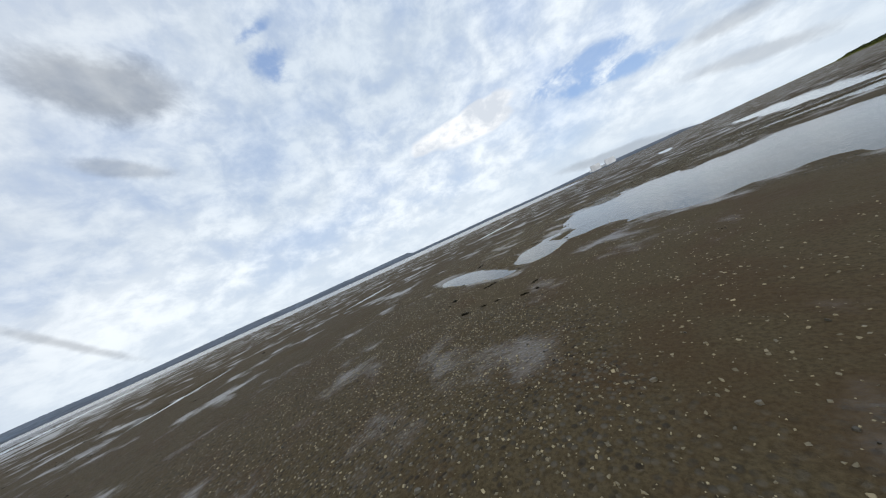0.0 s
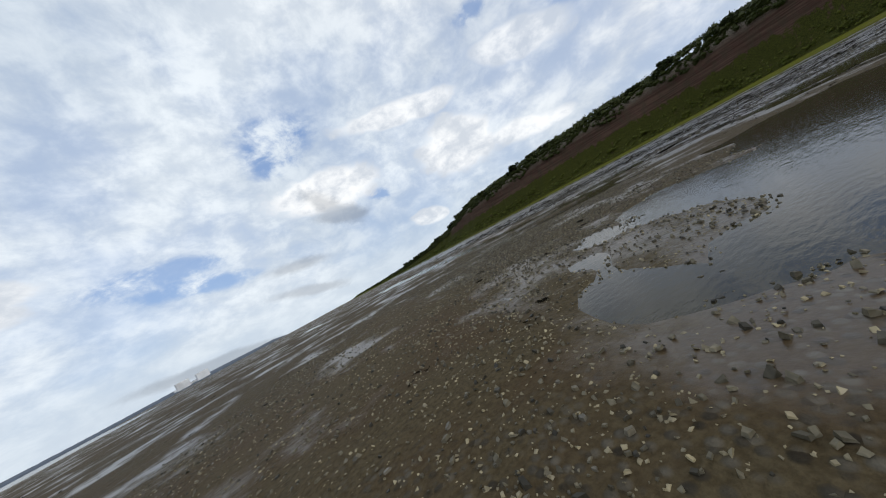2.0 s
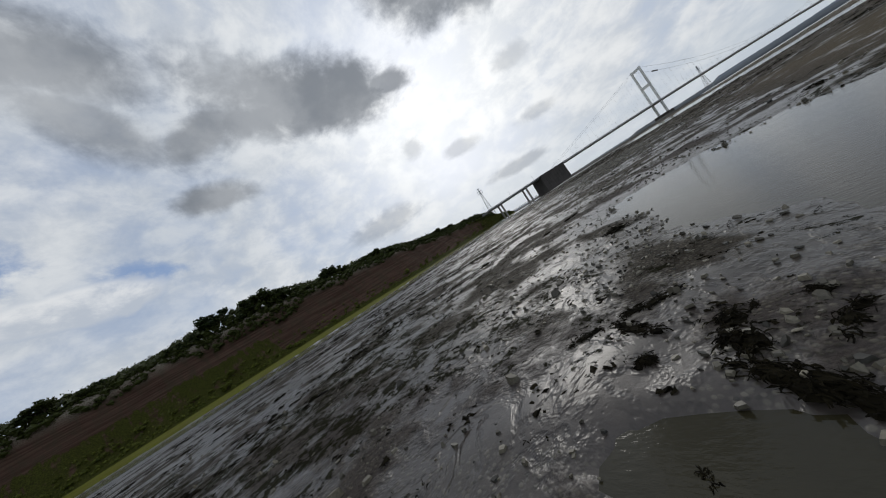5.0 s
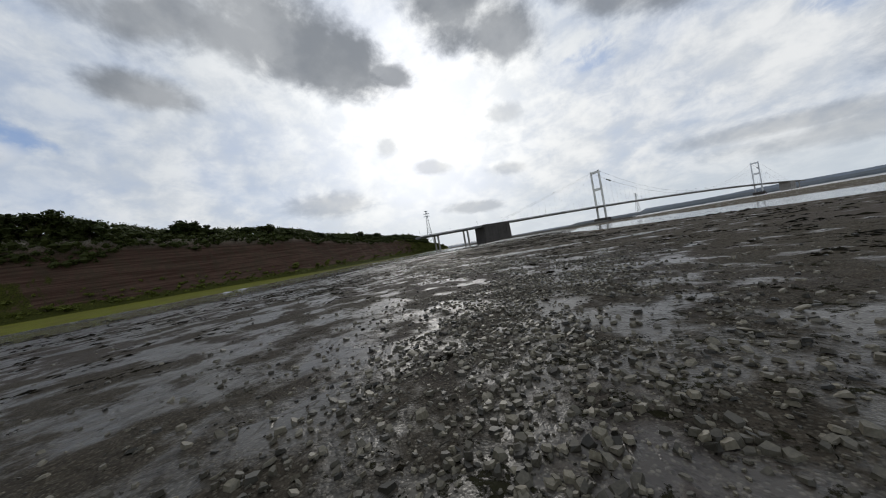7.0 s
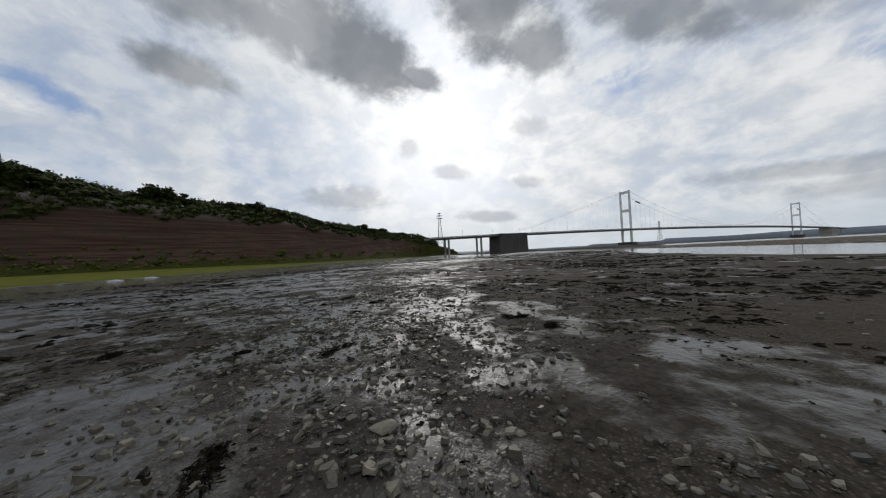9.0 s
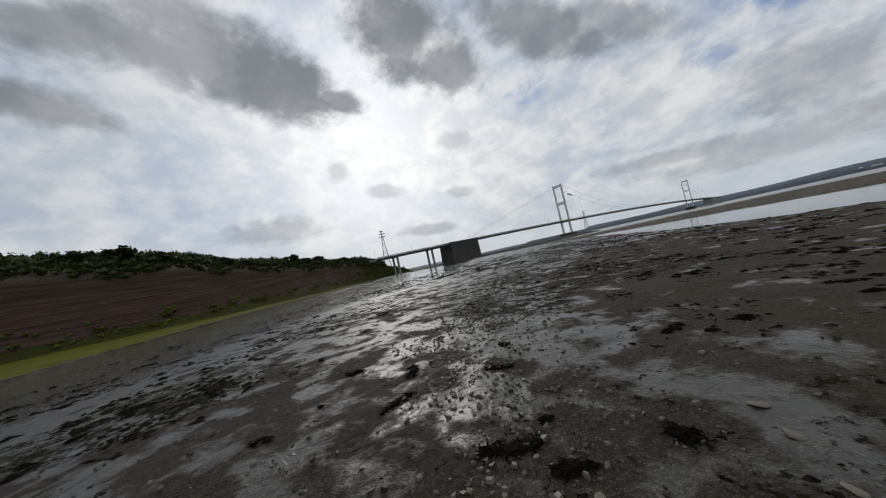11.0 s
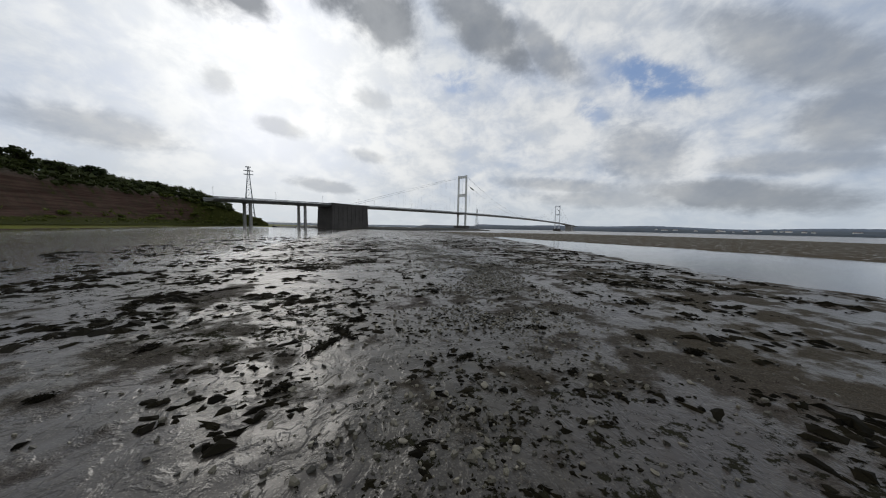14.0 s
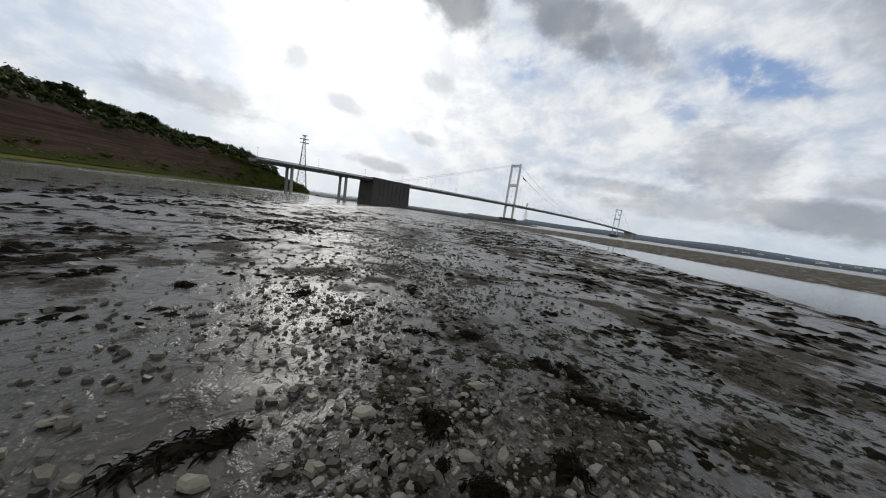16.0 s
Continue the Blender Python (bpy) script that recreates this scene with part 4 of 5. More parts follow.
def surface_on_cliff(index, inland, share):
    """A place on the cliff by the stretch along its foot."""
    x, y, h = CLIFF_LINE[index]
    d = inland * min(1.0, 0.25 + h / 55) + CLIFF_SHIFT[index]
    p = np.array((x, y)) + CLIFF_INLAND[index] * d
    return p[0], p[1], 1.0 + share * h


tree_kinds = [tree(8.5, 7, "dark green broad-leaved tree on the cliff top"), tree(10.5, 8.5, "dark green broad-leaved tree on the cliff top"), tree(7, 8, "low spreading dark tree on the cliff top"), tree(12, 9, "tall dark broad-leaved tree on the cliff top")]
bush_kinds = [bush(2.2, 3.4, "yellow-green scrub bush at the cliff foot"), bush(3.2, 4.2, "dense green scrub bush at the cliff foot"), bush(1.6, 3.0, "low green bramble bush on the slope")]
for k in range(40, len(CLIFF_LINE) - 14, 3):
    x, y, h = CLIFF_LINE[k]
    if h < 9:
        continue
    tall_clump = 1.75 if -180 < y < -113 else 1.3 if -113 < y < -68 else 1.0
    px, py, pz = surface_on_cliff(k, 33 + 8 * chance.random(), 1.0)
    one = copy_thing(tree_kinds[int(chance.integers(4))], pose(px, py + 2 * chance.normal(), pz - 3.0 - 5.5 * (tall_clump - 1), 0, 0, 360 * chance.random()))
    size = (0.8 + 0.5 * chance.random()) * tall_clump
    one.scale = (size * 1.25, size * 1.25, size)
# the closed wood behind, between and below them
FACE = ([11, 14, 16.5, 19, 21.5, 24, 26, 28, 30, 33, 40], [0.18, 0.28, 0.38, 0.48, 0.58, 0.68, 0.78, 0.87, 0.95, 1.0, 1.02])
centres, scrub = [], []
for k in range(30, len(CLIFF_LINE) - 10):
    x, y, h = CLIFF_LINE[k]
    clump = math.exp(-((y + 145) / 36) ** 2)
    swell = 1.0 + 0.75 * clump + 0.25 * math.sin(y * 0.06) * math.sin(y * 0.021)
    low = 27 - 4.5 * clump + 1.5 * math.sin(y * 0.11)
    for row in range(6):
        inland = low + 3.6 * row + 3 * chance.random()
        px, py, pz = surface_on_cliff(k, inland, np.interp(inland, *FACE))
        r = (2.6 + 1.9 * chance.random()) * (0.6 + 0.4 * min(1, h / 30))
        lift = (0.2 + 1.3 * row * swell + 1.8 * chance.random() * swell) * min(1, h / 20 + 0.2)
        centres.append((px + chance.normal(), py + chance.normal(), pz + lift, r))
    for _ in range(4):
        inland = low + 8 * chance.random()
        px, py, pz = surface_on_cliff(k, inland, np.interp(inland, *FACE))
        centres.append((px + chance.normal(), py + chance.normal(), pz + (0.2 + 1.6 * chance.random()) * min(1, h / 20), 1.4 + 1.0 * chance.random()))
    # scrub on the lower slope, thinning out along the bare stretch
    thick = np.interp(y, [-540, -172, -106, 42, 212, 265], [5.0, 4.5, 2.4, 1.4, 1.8, 3.0])
    for _ in range(int(thick + chance.random())):
        inland = 2 + 13 * chance.random() ** 1.4 if y < 228 else 26 * chance.random()
        px, py, pz = surface_on_cliff(k, inland, np.interp(inland, [2, 7, *FACE[0]], [0.05, 0.11, *FACE[1]]))
        scrub.append((px + chance.normal(), py + chance.normal(), pz + 0.3, 1.0 + 0.9 * chance.random()))
verts, faces = leaf_cloud(centres, 21, 0.85, 0.72)
tagged(mesh_object("woodland", verts, faces, LEAVES, smooth=False), "dense dark green woodland along the cliff top", "woodland", kind="stuff")
verts, faces = leaf_cloud(scrub, 20, 0.8, 0.5)
tagged(mesh_object("scrub", verts, faces, BUSH_LEAVES, smooth=False), "yellow-green scrub over the foot of the cliff", "scrub", kind="stuff")
for k in range(40, len(CLIFF_LINE) - 1):
    x, y, h = CLIFF_LINE[k]
    count = 0.3 if -202 < y < 244 else 0.42 if y < 0 else 1.3
    while count > 0:
        if chance.random() < count:
            steep = 3 + (10 * chance.random() if y < 244 else 26 * chance.random())
            share = np.interp(steep, [2, 7, *FACE[0]], [0.05, 0.11, *FACE[1]])
            px, py, pz = surface_on_cliff(k, steep, share)
            size = 0.8 + 1.0 * chance.random()
            one = copy_thing(bush_kinds[int(chance.integers(3))], pose(px, py, pz, 0, 0, 360 * chance.random()))
            one.scale = (size, size, size)
        count -= 1
for kind in tree_kinds + bush_kinds:
    for o in (*kind.children_recursive, kind):
        bpy.data.objects.remove(o)


# ---- shingle, stones, weed ----
FINE = along(WAY, 0.5)


def sprinkle(count, reach, power=1.6):
    """Random places beside the way, thickest close to it."""
    k = chance.integers(0, len(FINE), count)
    side = reach * chance.random(count) ** power * np.sign(chance.random(count) - 0.5)
    a = chance.random(count) * 2 * np.pi
    return FINE[k, 0] + side * np.cos(a), FINE[k, 1] + side * np.sin(a)


def slabs(x, y, z, size, flat, sides=5, tilt=0.28):
    """Angular flat stones, bedded in the ground, as one vertex and face list."""
    count = len(x)
    ang = (np.arange(sides) / sides * 2 * np.pi)[None] + chance.random((count, sides)) * 0.8 + chance.random((count, 1)) * 6.28
    long = (0.75 + 0.7 * chance.random((count, 1)))
    turn = chance.random((count, 1)) * 6.28
    rad = size[:, None] * (0.36 + 0.22 * chance.random((count, sides)))
    u, v = rad * np.cos(ang) * long, rad * np.sin(ang)
    px, py = u * np.cos(turn) - v * np.sin(turn), u * np.sin(turn) + v * np.cos(turn)
    tx, ty = chance.normal(size=(2, count, 1)) * tilt
    high = (size * flat * (0.6 + 0.8 * chance.random(count)))[:, None]
    low = np.stack([x[:, None] + px, y[:, None] + py, z[:, None] - 0.25 * high + px * tx * 0.5 + py * ty * 0.5], -1)
    top_scale = 0.62 + 0.25 * chance.random((count, sides))
    top = np.stack([x[:, None] + px * top_scale, y[:, None] + py * top_scale, z[:, None] + high + (px * tx + py * ty) * top_scale], -1)
    verts = np.concatenate([low, top], 1).reshape(-1, 3)
    base = (np.arange(count) * 2 * sides)[:, None]
    faces = [base + [k, (k + 1) % sides, sides + (k + 1) % sides, sides + k] for k in range(sides)]
    quads = np.concatenate(faces, 0)
    caps = base + np.arange(sides, 2 * sides)[None]
    return verts, quads.tolist() + caps.tolist()


def rough_bed(name, x, y, z, size, flat, mat, label, category, sides=5, tilt=0.28):
    verts, faces = slabs(x, y, z, size, flat, sides, tilt)
    return tagged(mesh_object(name, verts, faces, mat, smooth=False), label, category, kind="stuff")


def keep_by(x, y, column, floor, above_water=True):
    values = land(x, y)
    wanted = np.maximum(values[column], floor) > chance.random(len(x))
    if above_water:
        wanted &= values[0] > -0.03
    wanted &= values[3] < 0.3
    return x[wanted], y[wanted], values[2][wanted], values[0][wanted]


# shingle all along the way, finer on the sandy stretch
x, y = sprinkle(44000, 4.8, 0.85)
x2, y2 = sprinkle(15000, 14.0, 0.7)
ridge = np.where(((FINE[:, 2] > 6.6) & (FINE[:, 2] < 9.4)) | ((FINE[:, 2] > 14.8) & (np.arange(len(FINE)) < len(FINE) - 60)))[0]
k = ridge[chance.integers(0, len(ridge), 27000)]
x2, y2 = np.r_[x2, FINE[k, 0] + 3.2 * chance.normal(size=len(k))], np.r_[y2, FINE[k, 1] + 3.2 * chance.normal(size=len(k))]
x, y, sandy, z = keep_by(np.r_[x, x2], np.r_[y, y2], 1, 0.05)
size = np.where(sandy > 0.5, 0.016 + 0.034 * chance.random(len(x)) ** 2.5, (0.05 + 0.15 * chance.random(len(x)) ** 2.2) * np.where(y < -205, 0.55, 1))
rough_bed("shingle", x, y, z + 0.08 * size, size, 0.24, STONE, "wet grey-brown angular shingle scattered over the mud", "shingle", tilt=0.26)
# pale shells, then small pebbles, on the sandy stretch
def strew(first, last, count, reach, least=0.15):
    """Random places within reach of a stretch of the way."""
    stretch = np.where((FINE[:, 2] >= first) & (FINE[:, 2] <= last))[0]
    k = stretch[chance.integers(0, len(stretch), count)]
    a, r = chance.random(count) * 6.28, reach * chance.random(count) ** 0.8
    return keep_by(FINE[k, 0] + r * np.cos(a), FINE[k, 1] + r * np.sin(a), 1, least)


x, y, sandy, z = strew(0, 2.8, 62000, 5.0, 0.5)
rough_bed("shell_litter", x, y, z, 0.010 + 0.026 * chance.random(len(x)) ** 2.2, 0.16, SHELL, "pale broken shells and pebbles on brown sand", "shells", 4, 0.45)
x, y, sandy, z = strew(2.2, 4.4, 60000, 5.5, 0.35)
rough_bed("pebbles", x, y, z + 0.004, 0.014 + 0.038 * chance.random(len(x)) ** 2.2, 0.26, PEBBLE, "olive-grey pebbles thickly strewn round the tide pools", "pebbles", 4, 0.4)
# cobbles further out
x, y = sprinkle(16000, 45.0, 0.9)
x, y, sandy, z = keep_by(x, y, 4, 0.03)
rough_bed("cobbles", x, y, z, (0.08 + 0.14 * chance.random(len(x)) ** 2) * np.where(sandy > 0.5, 0.22, 1), 0.36, STONE, "wet dark cobbles half sunk in tidal mud", "cobbles")


def weed_tuft(fronds, wide, tall, rng, lobes=5, mound=True):
    """Draped wrack: ragged ribbons strewn over a few low heaps that run together."""
    verts, faces = [], []
    for lobe in range(lobes):
        ca, cr = rng.random() * 6.28, wide * 0.42 * rng.random() ** 0.7 * (lobe > 0)
        cx, cy, w, h = cr * math.cos(ca) * 1.4, cr * math.sin(ca) * 0.8, wide * (0.3 + 0.35 * rng.random()), tall * (0.45 + 0.6 * rng.random())
        for _ in range(fronds // lobes):
            a, r = rng.random() * 6.28, w * 0.55 * rng.random() ** 0.6
            p = np.array((cx + r * math.cos(a), cy + r * math.sin(a), h * max(0.1, 1 - (r / w * 1.6) ** 2) * (0.7 + 0.4 * rng.random())))
            b, bend = a + rng.normal() * 1.1, rng.normal() * 0.6
            long, thin = wide * (0.05 + 0.075 * rng.random()), wide * (0.008 + 0.012 * rng.random())
            k = len(verts)
            for q in range(4):
                across = np.array((-math.sin(b), math.cos(b), 0.6 * rng.normal())) * thin * (1, 1.5, 1.3, 0.4)[q]
                verts += [tuple(p - across), tuple(p + across)]
                p = p + np.array((math.cos(b) * long, math.sin(b) * long, h * (0.12 - 0.24 * q)))
                p[2] = max(p[2], 0.006 + 0.01 * rng.random())
                b += bend
            faces += [(k + 2 * q, k + 2 * q + 1, k + 2 * q + 3, k + 2 * q + 2) for q in range(3)]
        if not mound:
            continue
        k = len(verts)
        for s, up in ((1.0, -0.1), (0.6, 0.6)):
            for q in range(8):
                r = w * 0.55 * s * (0.55 + 0.7 * rng.random())
                verts.append((cx + r * math.cos(q / 8 * 6.28), cy + r * math.sin(q / 8 * 6.28), h * up * (0.8 + 0.4 * rng.random())))
        faces += [(k + q, k + (q + 1) % 8, k + 8 + (q + 1) % 8, k + 8 + q) for q in range(8)]
        faces.append(tuple(k + 8 + q for q in range(8)))
    return verts, faces


def tatters(x, y, z, size, high, points=9):
    """Ragged, torn-edged low mats, each a fan round a raised middle."""
    count = len(x)
    ang = np.arange(points) / points * 2 * np.pi + chance.random((count, points)) * 0.5
    rad = size[:, None] * (0.12 + 0.5 * chance.random((count, points)) ** 1.3)
    u, v = rad * np.cos(ang) * (0.8 + 0.8 * chance.random((count, 1))), rad * np.sin(ang)
    turn = chance.random((count, 1)) * 6.28
    px, py = u * np.cos(turn) - v * np.sin(turn), u * np.sin(turn) + v * np.cos(turn)
    rim = np.stack([x[:, None] + px, y[:, None] + py, z[:, None] - 0.012 + 0.02 * chance.random((count, points))], -1)
    top = np.stack([x, y, z + size * high * (0.5 + chance.random(count))], -1)[:, None]
    verts = np.concatenate([rim, top], 1).reshape(-1, 3)
    base = (np.arange(count) * (points + 1))[:, None]
    faces = np.concatenate([base + [k, (k + 1) % points, points] for k in range(points)], 0)
    return verts, faces.tolist()


tufts = []
for wide, tall in ((0.42, 0.09), (0.55, 0.10), (0.34, 0.08), (0.62, 0.10)):
    verts, faces = weed_tuft(105, wide, tall * 1.25, chance)
    me = bpy.data.meshes.new("seaweed_clump")
    me.from_pydata(verts, [], faces)
    me.materials.append(WEED)
    tufts.append(me)


def seaweed(x, y, size, stretch=1.0, turn=None):
    ob = new("seaweed_clump", tufts[int(chance.integers(4))])
    z = float(land(np.array([x]), np.array([y]))[0][0])
    ob.matrix_world = pose(x, y, max(z, -0.05) - 0.01, 0, 0, 360 * chance.random() if turn is None else turn) @ Matrix.Diagonal((size * stretch, size, size, 1))
    return tagged(ob, "dark brown-black bladder wrack clump lying on wet mud", "seaweed", "seaweed clumps on the flat")


# the clumps that stand out, stretch by stretch
SAND_CLUMPS = [(7.2, -218.9), (7.4, -218.7), (6.6, -219.1), (8.3, -221.6), (8.7, -220.9), (8.9, -219.2), (8.4, -220.0), (6.5, -219.3), (6.8, -219.7), (7.7, -218.4), (8.5, -221.7), (9.0, -221.1), (8.8, -221.0), (8.3, -221.1), (8.2, -223.6), (10.2, -220.6), (9.5, -232.6), (10.3, -233.8), (9.7, -234.6), (7.5, -233.5), (8.0, -233.0), (9.8, -224.1), (11.3, -222.6), (7.7, -231.1), (8.7, -229.8), (11.1, -231.0)]
BAR_CLUMPS = [(-8.1, -236.6), (-7.5, -236.7), (-7.1, -236.8), (-6.7, -237.0), (-6.3, -237.2), (-6.1, -237.4), (-5.8, -237.4), (-5.6, -237.5), (-8.5, -236.9), (-7.6, -238.2), (-10.7, -235.6), (-6.0, -237.7), (-5.6, -237.8), (-7.1, -237.3), (-9.7, -235.6), (-9.3, -235.7), (-9.3, -236.1), (-9.9, -235.7), (-10.5, -235.1), (-11.3, -235.5), (-9.8, -236.6), (-9.6, -236.7), (-10.3, -237.3), (-10.6, -236.2)]
SHINGLE_CLUMPS = [(-15.6, -174.2), (-14.0, -170.6), (-24.0, -168.9), (-20.3, -176.2), (-26.8, -167.3), (-26.8, -176.5), (-17.1, -171.5), (-23.5, -169.2), (-30.7, -163.8), (-17.2, -169.2), (-17.0, -162.8), (-16.0, -162.2), (-22.6, -171.2), (-19.7, -164.9), (-19.7, -163.0), (-24.5, -166.4), (-27.3, -162.7), (-16.7, -158.4), (-16.2, -160.3), (-23.3, -158.3), (-19.7, -164.6), (-21.0, -165.9), (-17.9, -165.8), (-25.6, -167.6), (-24.3, -166.9), (-17.6, -161.7)]
MUD_CLUMPS = [(-57.5, -112.3), (-56.4, -112.9), (-56.8, -111.3), (-58.2, -105.4), (-54.1, -112.1), (-51.9, -105.9), (-49.7, -105.7), (-61.4, -109.9), (-65.3, -111.8), (-64.9, -106.7), (-62.1, -102.8), (-69.3, -104.1), (-71.3, -107.2), (-77.4, -108.9), (-77.1, -110.9), (-44.7, -102.9), (-61.9, -107.3), (-58.2, -85.3), (-61.8, -85.0), (-58.0, -79.0), (-55.4, -82.2), (-53.2, -82.6), (-53.8, -85.0), (-56.2, -86.9), (-78.5, -78.9), (-83.1, -75.3), (-83.6, -78.9), (-62.8, -84.3), (-70.9, -80.3), (-61.6, -78.4), (-50.3, -81.1), (-60.0, -86.3), (-52.2, -126.6), (-48.2, -121.9), (-45.6, -117.4), (-47.0, -122.6), (-46.9, -124.8), (-65.0, -122.4), (-68.9, -125.8), (-42.9, -117.8), (-50.5, -120.4), (-55.3, -126.0)]
LOBE_CLUMPS = [(-68.8, -39.4), (-68.6, -41.8), (-64.9, -43.1), (-65.4, -44.1), (-70.8, -41.1), (-67.8, -43.6), (-68.3, -26.1), (-68.5, -37.1), (-57.9, -43.6), (-58.3, -45.4), (-58.7, -46.8), (-58.8, -49.8), (-45.4, -46.1), (-44.6, -47.8), (-40.5, -43.7), (-40.6, -40.2), (-64.9, -46.7), (-66.0, -41.4), (-65.8, -36.3), (-64.5, -50.1), (-61.7, -55.7), (-64.6, -51.4), (-68.7, -50.2), (-69.6, -55.1), (-73.0, -53.9), (-58.3, -59.7), (-54.5, -60.1), (-53.0, -60.2), (-54.4, -58.5), (-55.8, -58.2), (-99.5, -18.0), (-54.8, -31.1), (-44.9, -16.8), (-66.4, -28.2), (-65.9, -22.7)]
LAST_CLUMPS = [(-54.1, -37.4), (-54.8, -36.9), (-54.3, -34.5), (-56.1, -32.2), (-49.8, -37.6), (-49.1, -37.2), (-54.1, -37.0), (-55.1, -38.8), (-70.0, -28.4), (-43.4, -38.0), (-59.7, -37.4), (-49.7, -39.3), (-47.1, -39.1), (-60.9, -33.0), (-48.0, -24.5), (-46.7, -24.1), (-51.6, -24.8), (-59.2, -20.5), (-46.4, -21.0), (-45.5, -22.3), (-48.0, -20.1), (-48.8, -23.4), (-45.8, -21.2), (-51.4, -20.6), (-53.5, -18.9), (-56.5, -20.0)]
for row, size in ((SAND_CLUMPS, 0.3), (BAR_CLUMPS, 0.5), (SHINGLE_CLUMPS, 0.8), (MUD_CLUMPS, 1.2), (LOBE_CLUMPS, 1.3), (LAST_CLUMPS, 1.15)):
    for px, py in row:
        seaweed(px, py, size * (0.85 + 0.3 * chance.random()), 1.2 + 0.5 * chance.random())
x, y = sprinkle(1500, 9.0, 1.0)
x, y, sandy, z = keep_by(x, y, 4, 0.03)
for px, py, s in zip(x[:150], y[:150], sandy[:150]):
    seaweed(px, py, (0.22 if s > 0.5 else 0.6) + (0.2 if s > 0.5 else 0.5) * chance.random(), 1.0 + 0.8 * chance.random())
# smaller wrack, past counting: frayed near the way, flat mats further out
x, y = sprinkle(10500, 13.0, 0.75)
x, y, sandy, z = keep_by(x, y, 4, 0.0)
base = [weed_tuft(7, 0.24, 0.06, chance, 1, False) for _ in range(8)]
verts, faces = [], []
for px, py, pz, s, kind in zip(x, y, z, 0.5 + 0.9 * chance.random(len(x)), chance.integers(0, 8, len(x))):
    k, a = len(verts), chance.random() * 6.28
    ca, sa = math.cos(a) * s, math.sin(a) * s
    verts += [(px + u * ca * 1.3 - v * sa, py + u * sa * 1.3 + v * ca, pz + w * s) for u, v, w in base[kind][0]]
    faces += [tuple(q + k for q in f) for f in base[kind][1]]
tagged(mesh_object("wrack_litter", verts, faces, WEED, smooth=False), "dark wrack strewn over mud and stones", "seaweed", kind="stuff")
x, y = sprinkle(100000, 65.0, 0.95)
x, y, sandy, z = keep_by(x, y, 4, 0.0)
patch = rolling(x, y, 2.6, 77, 3) > 0.42 + 0.2 * chance.random(len(x))
x, y, z, sandy = x[patch], y[patch], z[patch], sandy[patch]
far = to_line(x, y, FINE[::4])[0]
size = (0.16 + 0.52 * chance.random(len(x)) ** 2.0) * (1 + far * 0.024) * np.where(y > -53, 1.5, np.where(y > -137, 1.1, 0.9)) * np.where(sandy > 0.4, 0.3, 1) * np.where(y > -55, 0.5 + 0.5 * ramp(far, 2, 12), 0.3 + 0.7 * ramp(far, 3, 14))
# each mat is three torn pieces lying across one another
x, y, z, size = (np.repeat(v, 3) for v in (x, y, z, size))
x, y = x + 0.45 * size * chance.normal(size=len(x)), y + 0.30 * size * chance.normal(size=len(x))
verts, faces = tatters(x, y, z, size * (0.5 + 0.4 * chance.random(len(x))), 0.13, 7)
tagged(mesh_object("wrack_mats", verts, faces, WEED, smooth=False), "low dark mats of wrack on the open mud", "seaweed", kind="stuff")


def stone_mesh(seed):
    rng = np.random.default_rng(seed)
    bm = bmesh.new()
    bmesh.ops.create_icosphere(bm, subdivisions=2, radius=0.5)
    cuts = [(rng.normal(size=3), 0.28 + 0.14 * rng.random()) for _ in range(9)]
    for v in bm.verts:
        p = np.array(v.co)
        for normal, limit in cuts:
            normal = normal / np.linalg.norm(normal)
            over = p @ normal - limit
            if over > 0:
                p = p - normal * over
        v.co = Vector(p * (1.25, 0.85, 0.34))
    me = bpy.data.meshes.new("stone")
    bm.to_mesh(me)
    bm.free()
    me.materials.append(STONE)
    return me


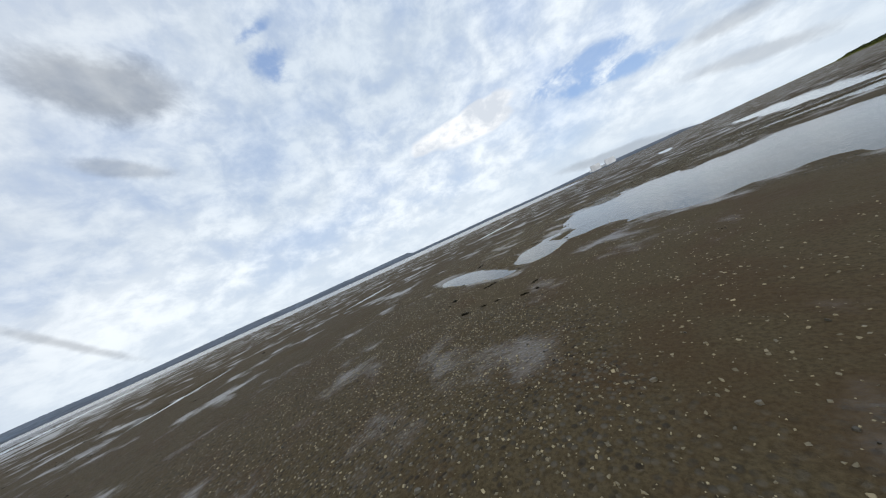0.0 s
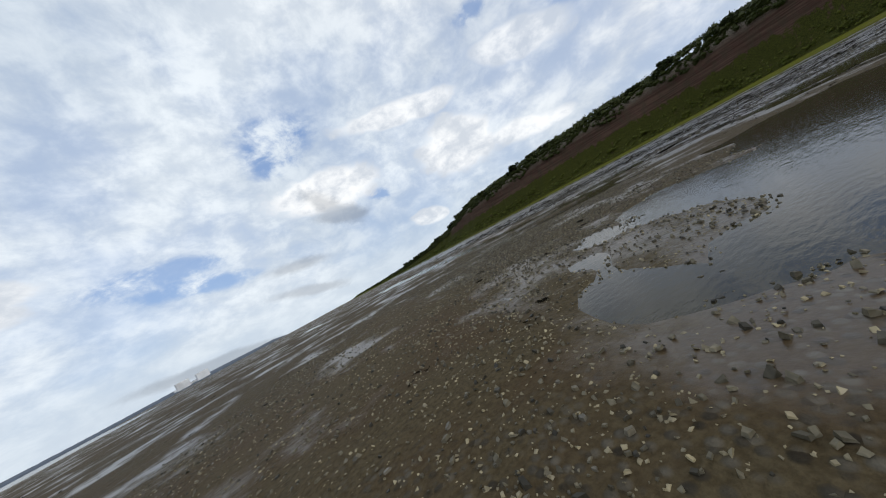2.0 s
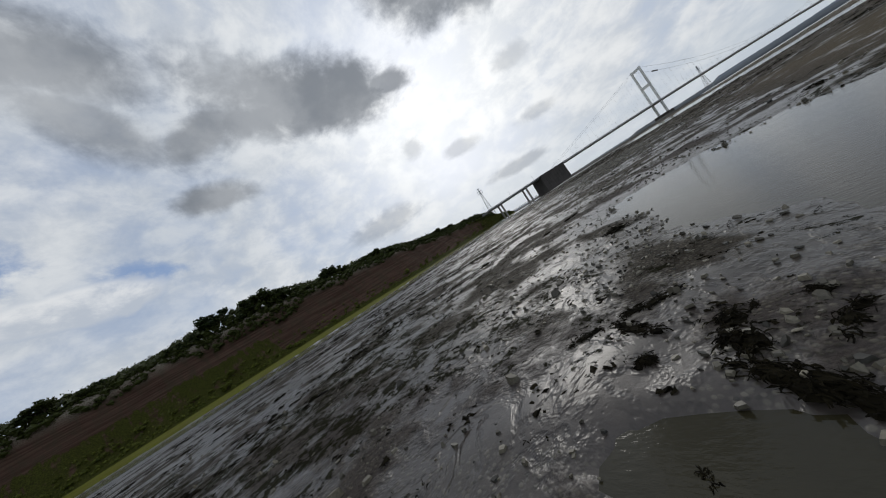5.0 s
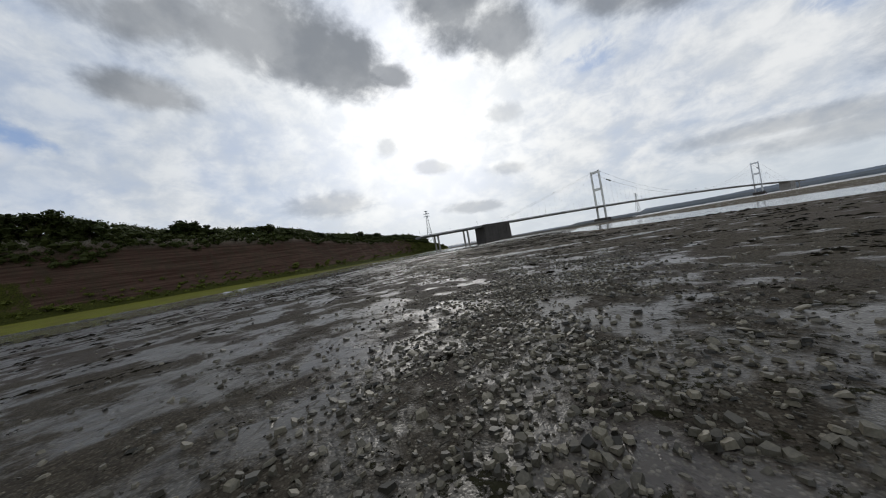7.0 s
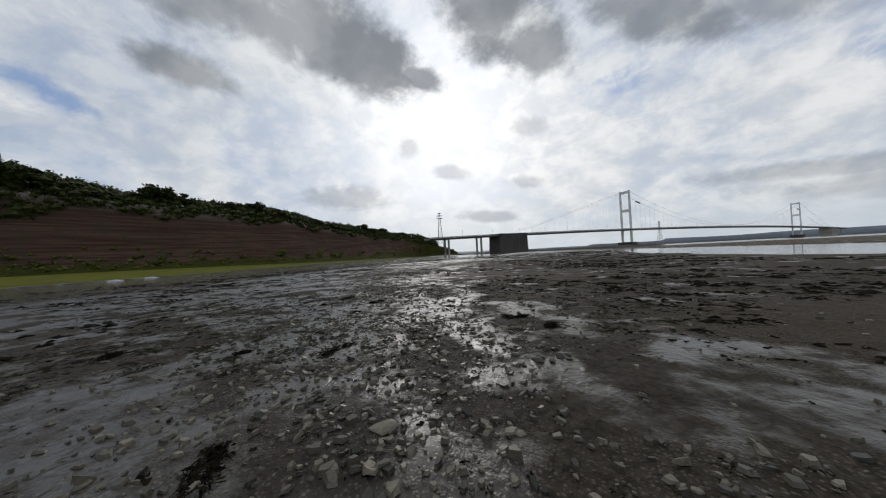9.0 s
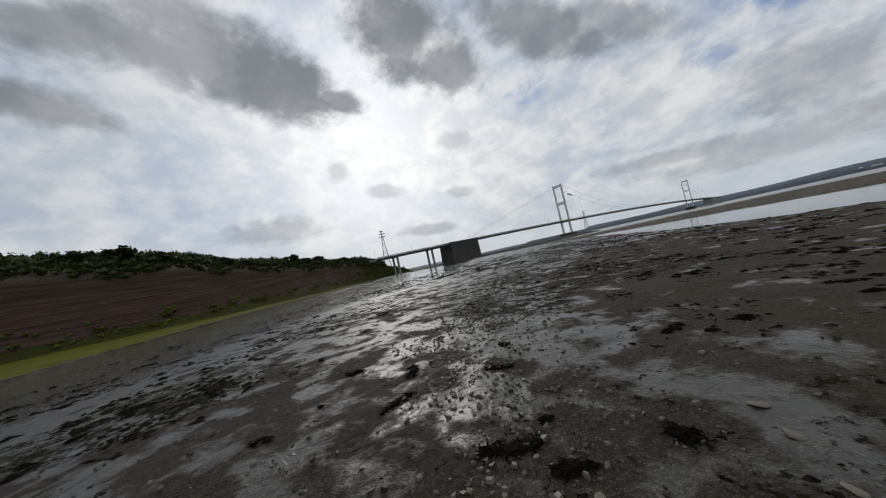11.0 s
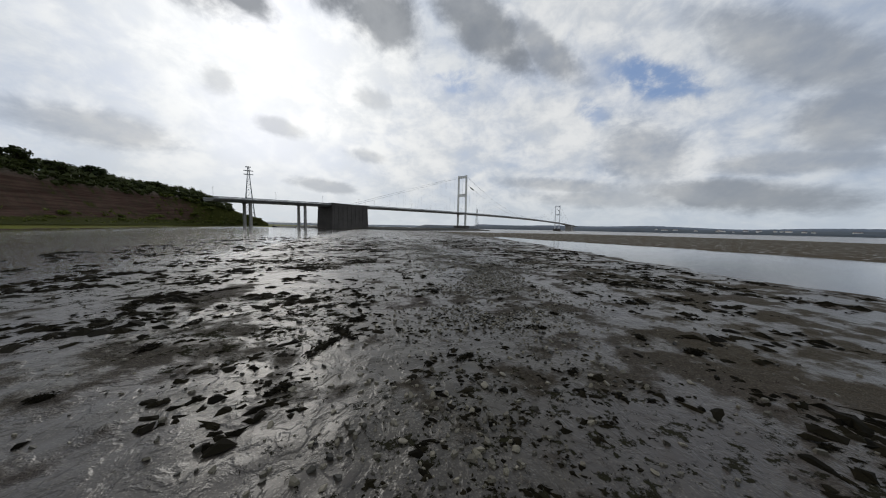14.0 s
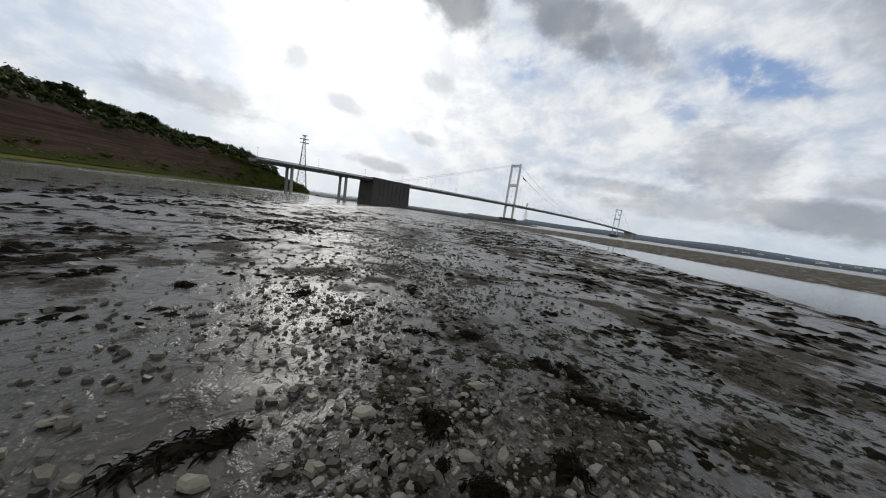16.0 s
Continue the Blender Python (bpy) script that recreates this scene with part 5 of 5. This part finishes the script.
stones = [stone_mesh(k) for k in range(6)]
BIG_STONES = [(-14.5, -174.7), (-14.0, -174.6), (-18.2, -166.3), (-19.4, -167.4), (-52.7, -112.1), (-52.6, -111.1), (-46.6, -49.8), (-52.3, -49.1), (-49.5, -49.3), (-53.0, -49.7), (-54.9, -40.4), (-50.3, -41.1), (-51.4, -40.3), (-52.2, -41.0), (-46.7, -40.9), (-48.9, -40.1), (-53.3, -24.8), (-48.2, -24.1), (-45.2, -23.2), (-51.1, -25.1), (-49.1, -22.9), (-48.0, -22.4), (-50.5, -36.7), (-46.9, -37.0), (-56.8, -60.6)]
for px, py in BIG_STONES:
    ob = new("stone", stones[int(chance.integers(6))])
    z = float(land(np.array([px]), np.array([py]))[0][0])
    ob.matrix_world = pose(px, py, z + 0.03, 5 * chance.normal(), 5 * chance.normal(), 360 * chance.random()) @ Matrix.Scale(0.22 + 0.12 * chance.random(), 4)
    tagged(ob, "large flat pale stone bedded in wet mud", "stone", "larger stones on the flat")
x, y = sprinkle(2600, 7.0, 1.0)
x, y, sandy, z = keep_by(x, y, 1, 0.03)
for px, py, s in zip(x[:260], y[:260], sandy[:260]):
    size = (0.04 if s > 0.5 else 0.15) + (0.05 if s > 0.5 else 0.24) * chance.random() ** 2.5
    size *= 0.45 if py < -205 else 1.0
    ob = new("stone", stones[int(chance.integers(6))])
    z = float(land(np.array([px]), np.array([py]))[0][0])
    ob.matrix_world = pose(px, py, z + size * 0.08, 12 * chance.normal(), 12 * chance.normal(), 360 * chance.random()) @ Matrix.Scale(size, 4)
    tagged(ob, "flat grey-brown stone bedded in wet mud", "stone", "larger stones on the flat")


def driftwood(x, y, long, turn):
    bm = bmesh.new()
    limb(bm, (-long / 2, 0, 0.0), (long / 2, 0.04, 0.03), 0.03, 0.018)
    limb(bm, (0.05, 0, 0.02), (0.16, 0.12, 0.06), 0.014, 0.006)
    me = bpy.data.meshes.new("driftwood")
    bm.to_mesh(me)
    bm.free()
    me.materials.append(WOOD)
    ob = new("driftwood", me)
    ob.matrix_world = pose(x, y, 0.005, 0, 0, turn)
    return tagged(ob, "short dark waterlogged stick lying in a tide pool", "stick")


driftwood(-1.4, -242.2, 0.45, 40)


def feather(x, y):
    ob = thing("feather", (x, y, -0.012), "white gull feather lying on the edge of a tide pool", "feather", heading=25)
    part("quill", block((0.34, 0.006, 0.006), (0, 0, 0.03)), FEATHER, ob)
    bm = bmesh.new()
    rows = [(-0.08, 0.012), (-0.02, 0.035), (0.06, 0.042), (0.13, 0.03), (0.18, 0.006)]
    ring = [[bm.verts.new((px, w * s, 0.03 + abs(s) * 0.018)) for s in (-1, 0, 1)] for px, w in rows]
    for a, b in zip(ring, ring[1:]):
        for q in range(2):
            bm.faces.new((a[q], a[q + 1], b[q + 1], b[q]))
    part("vane", bm, FEATHER, ob)
    return ob


feather(-2.0, -241.6)
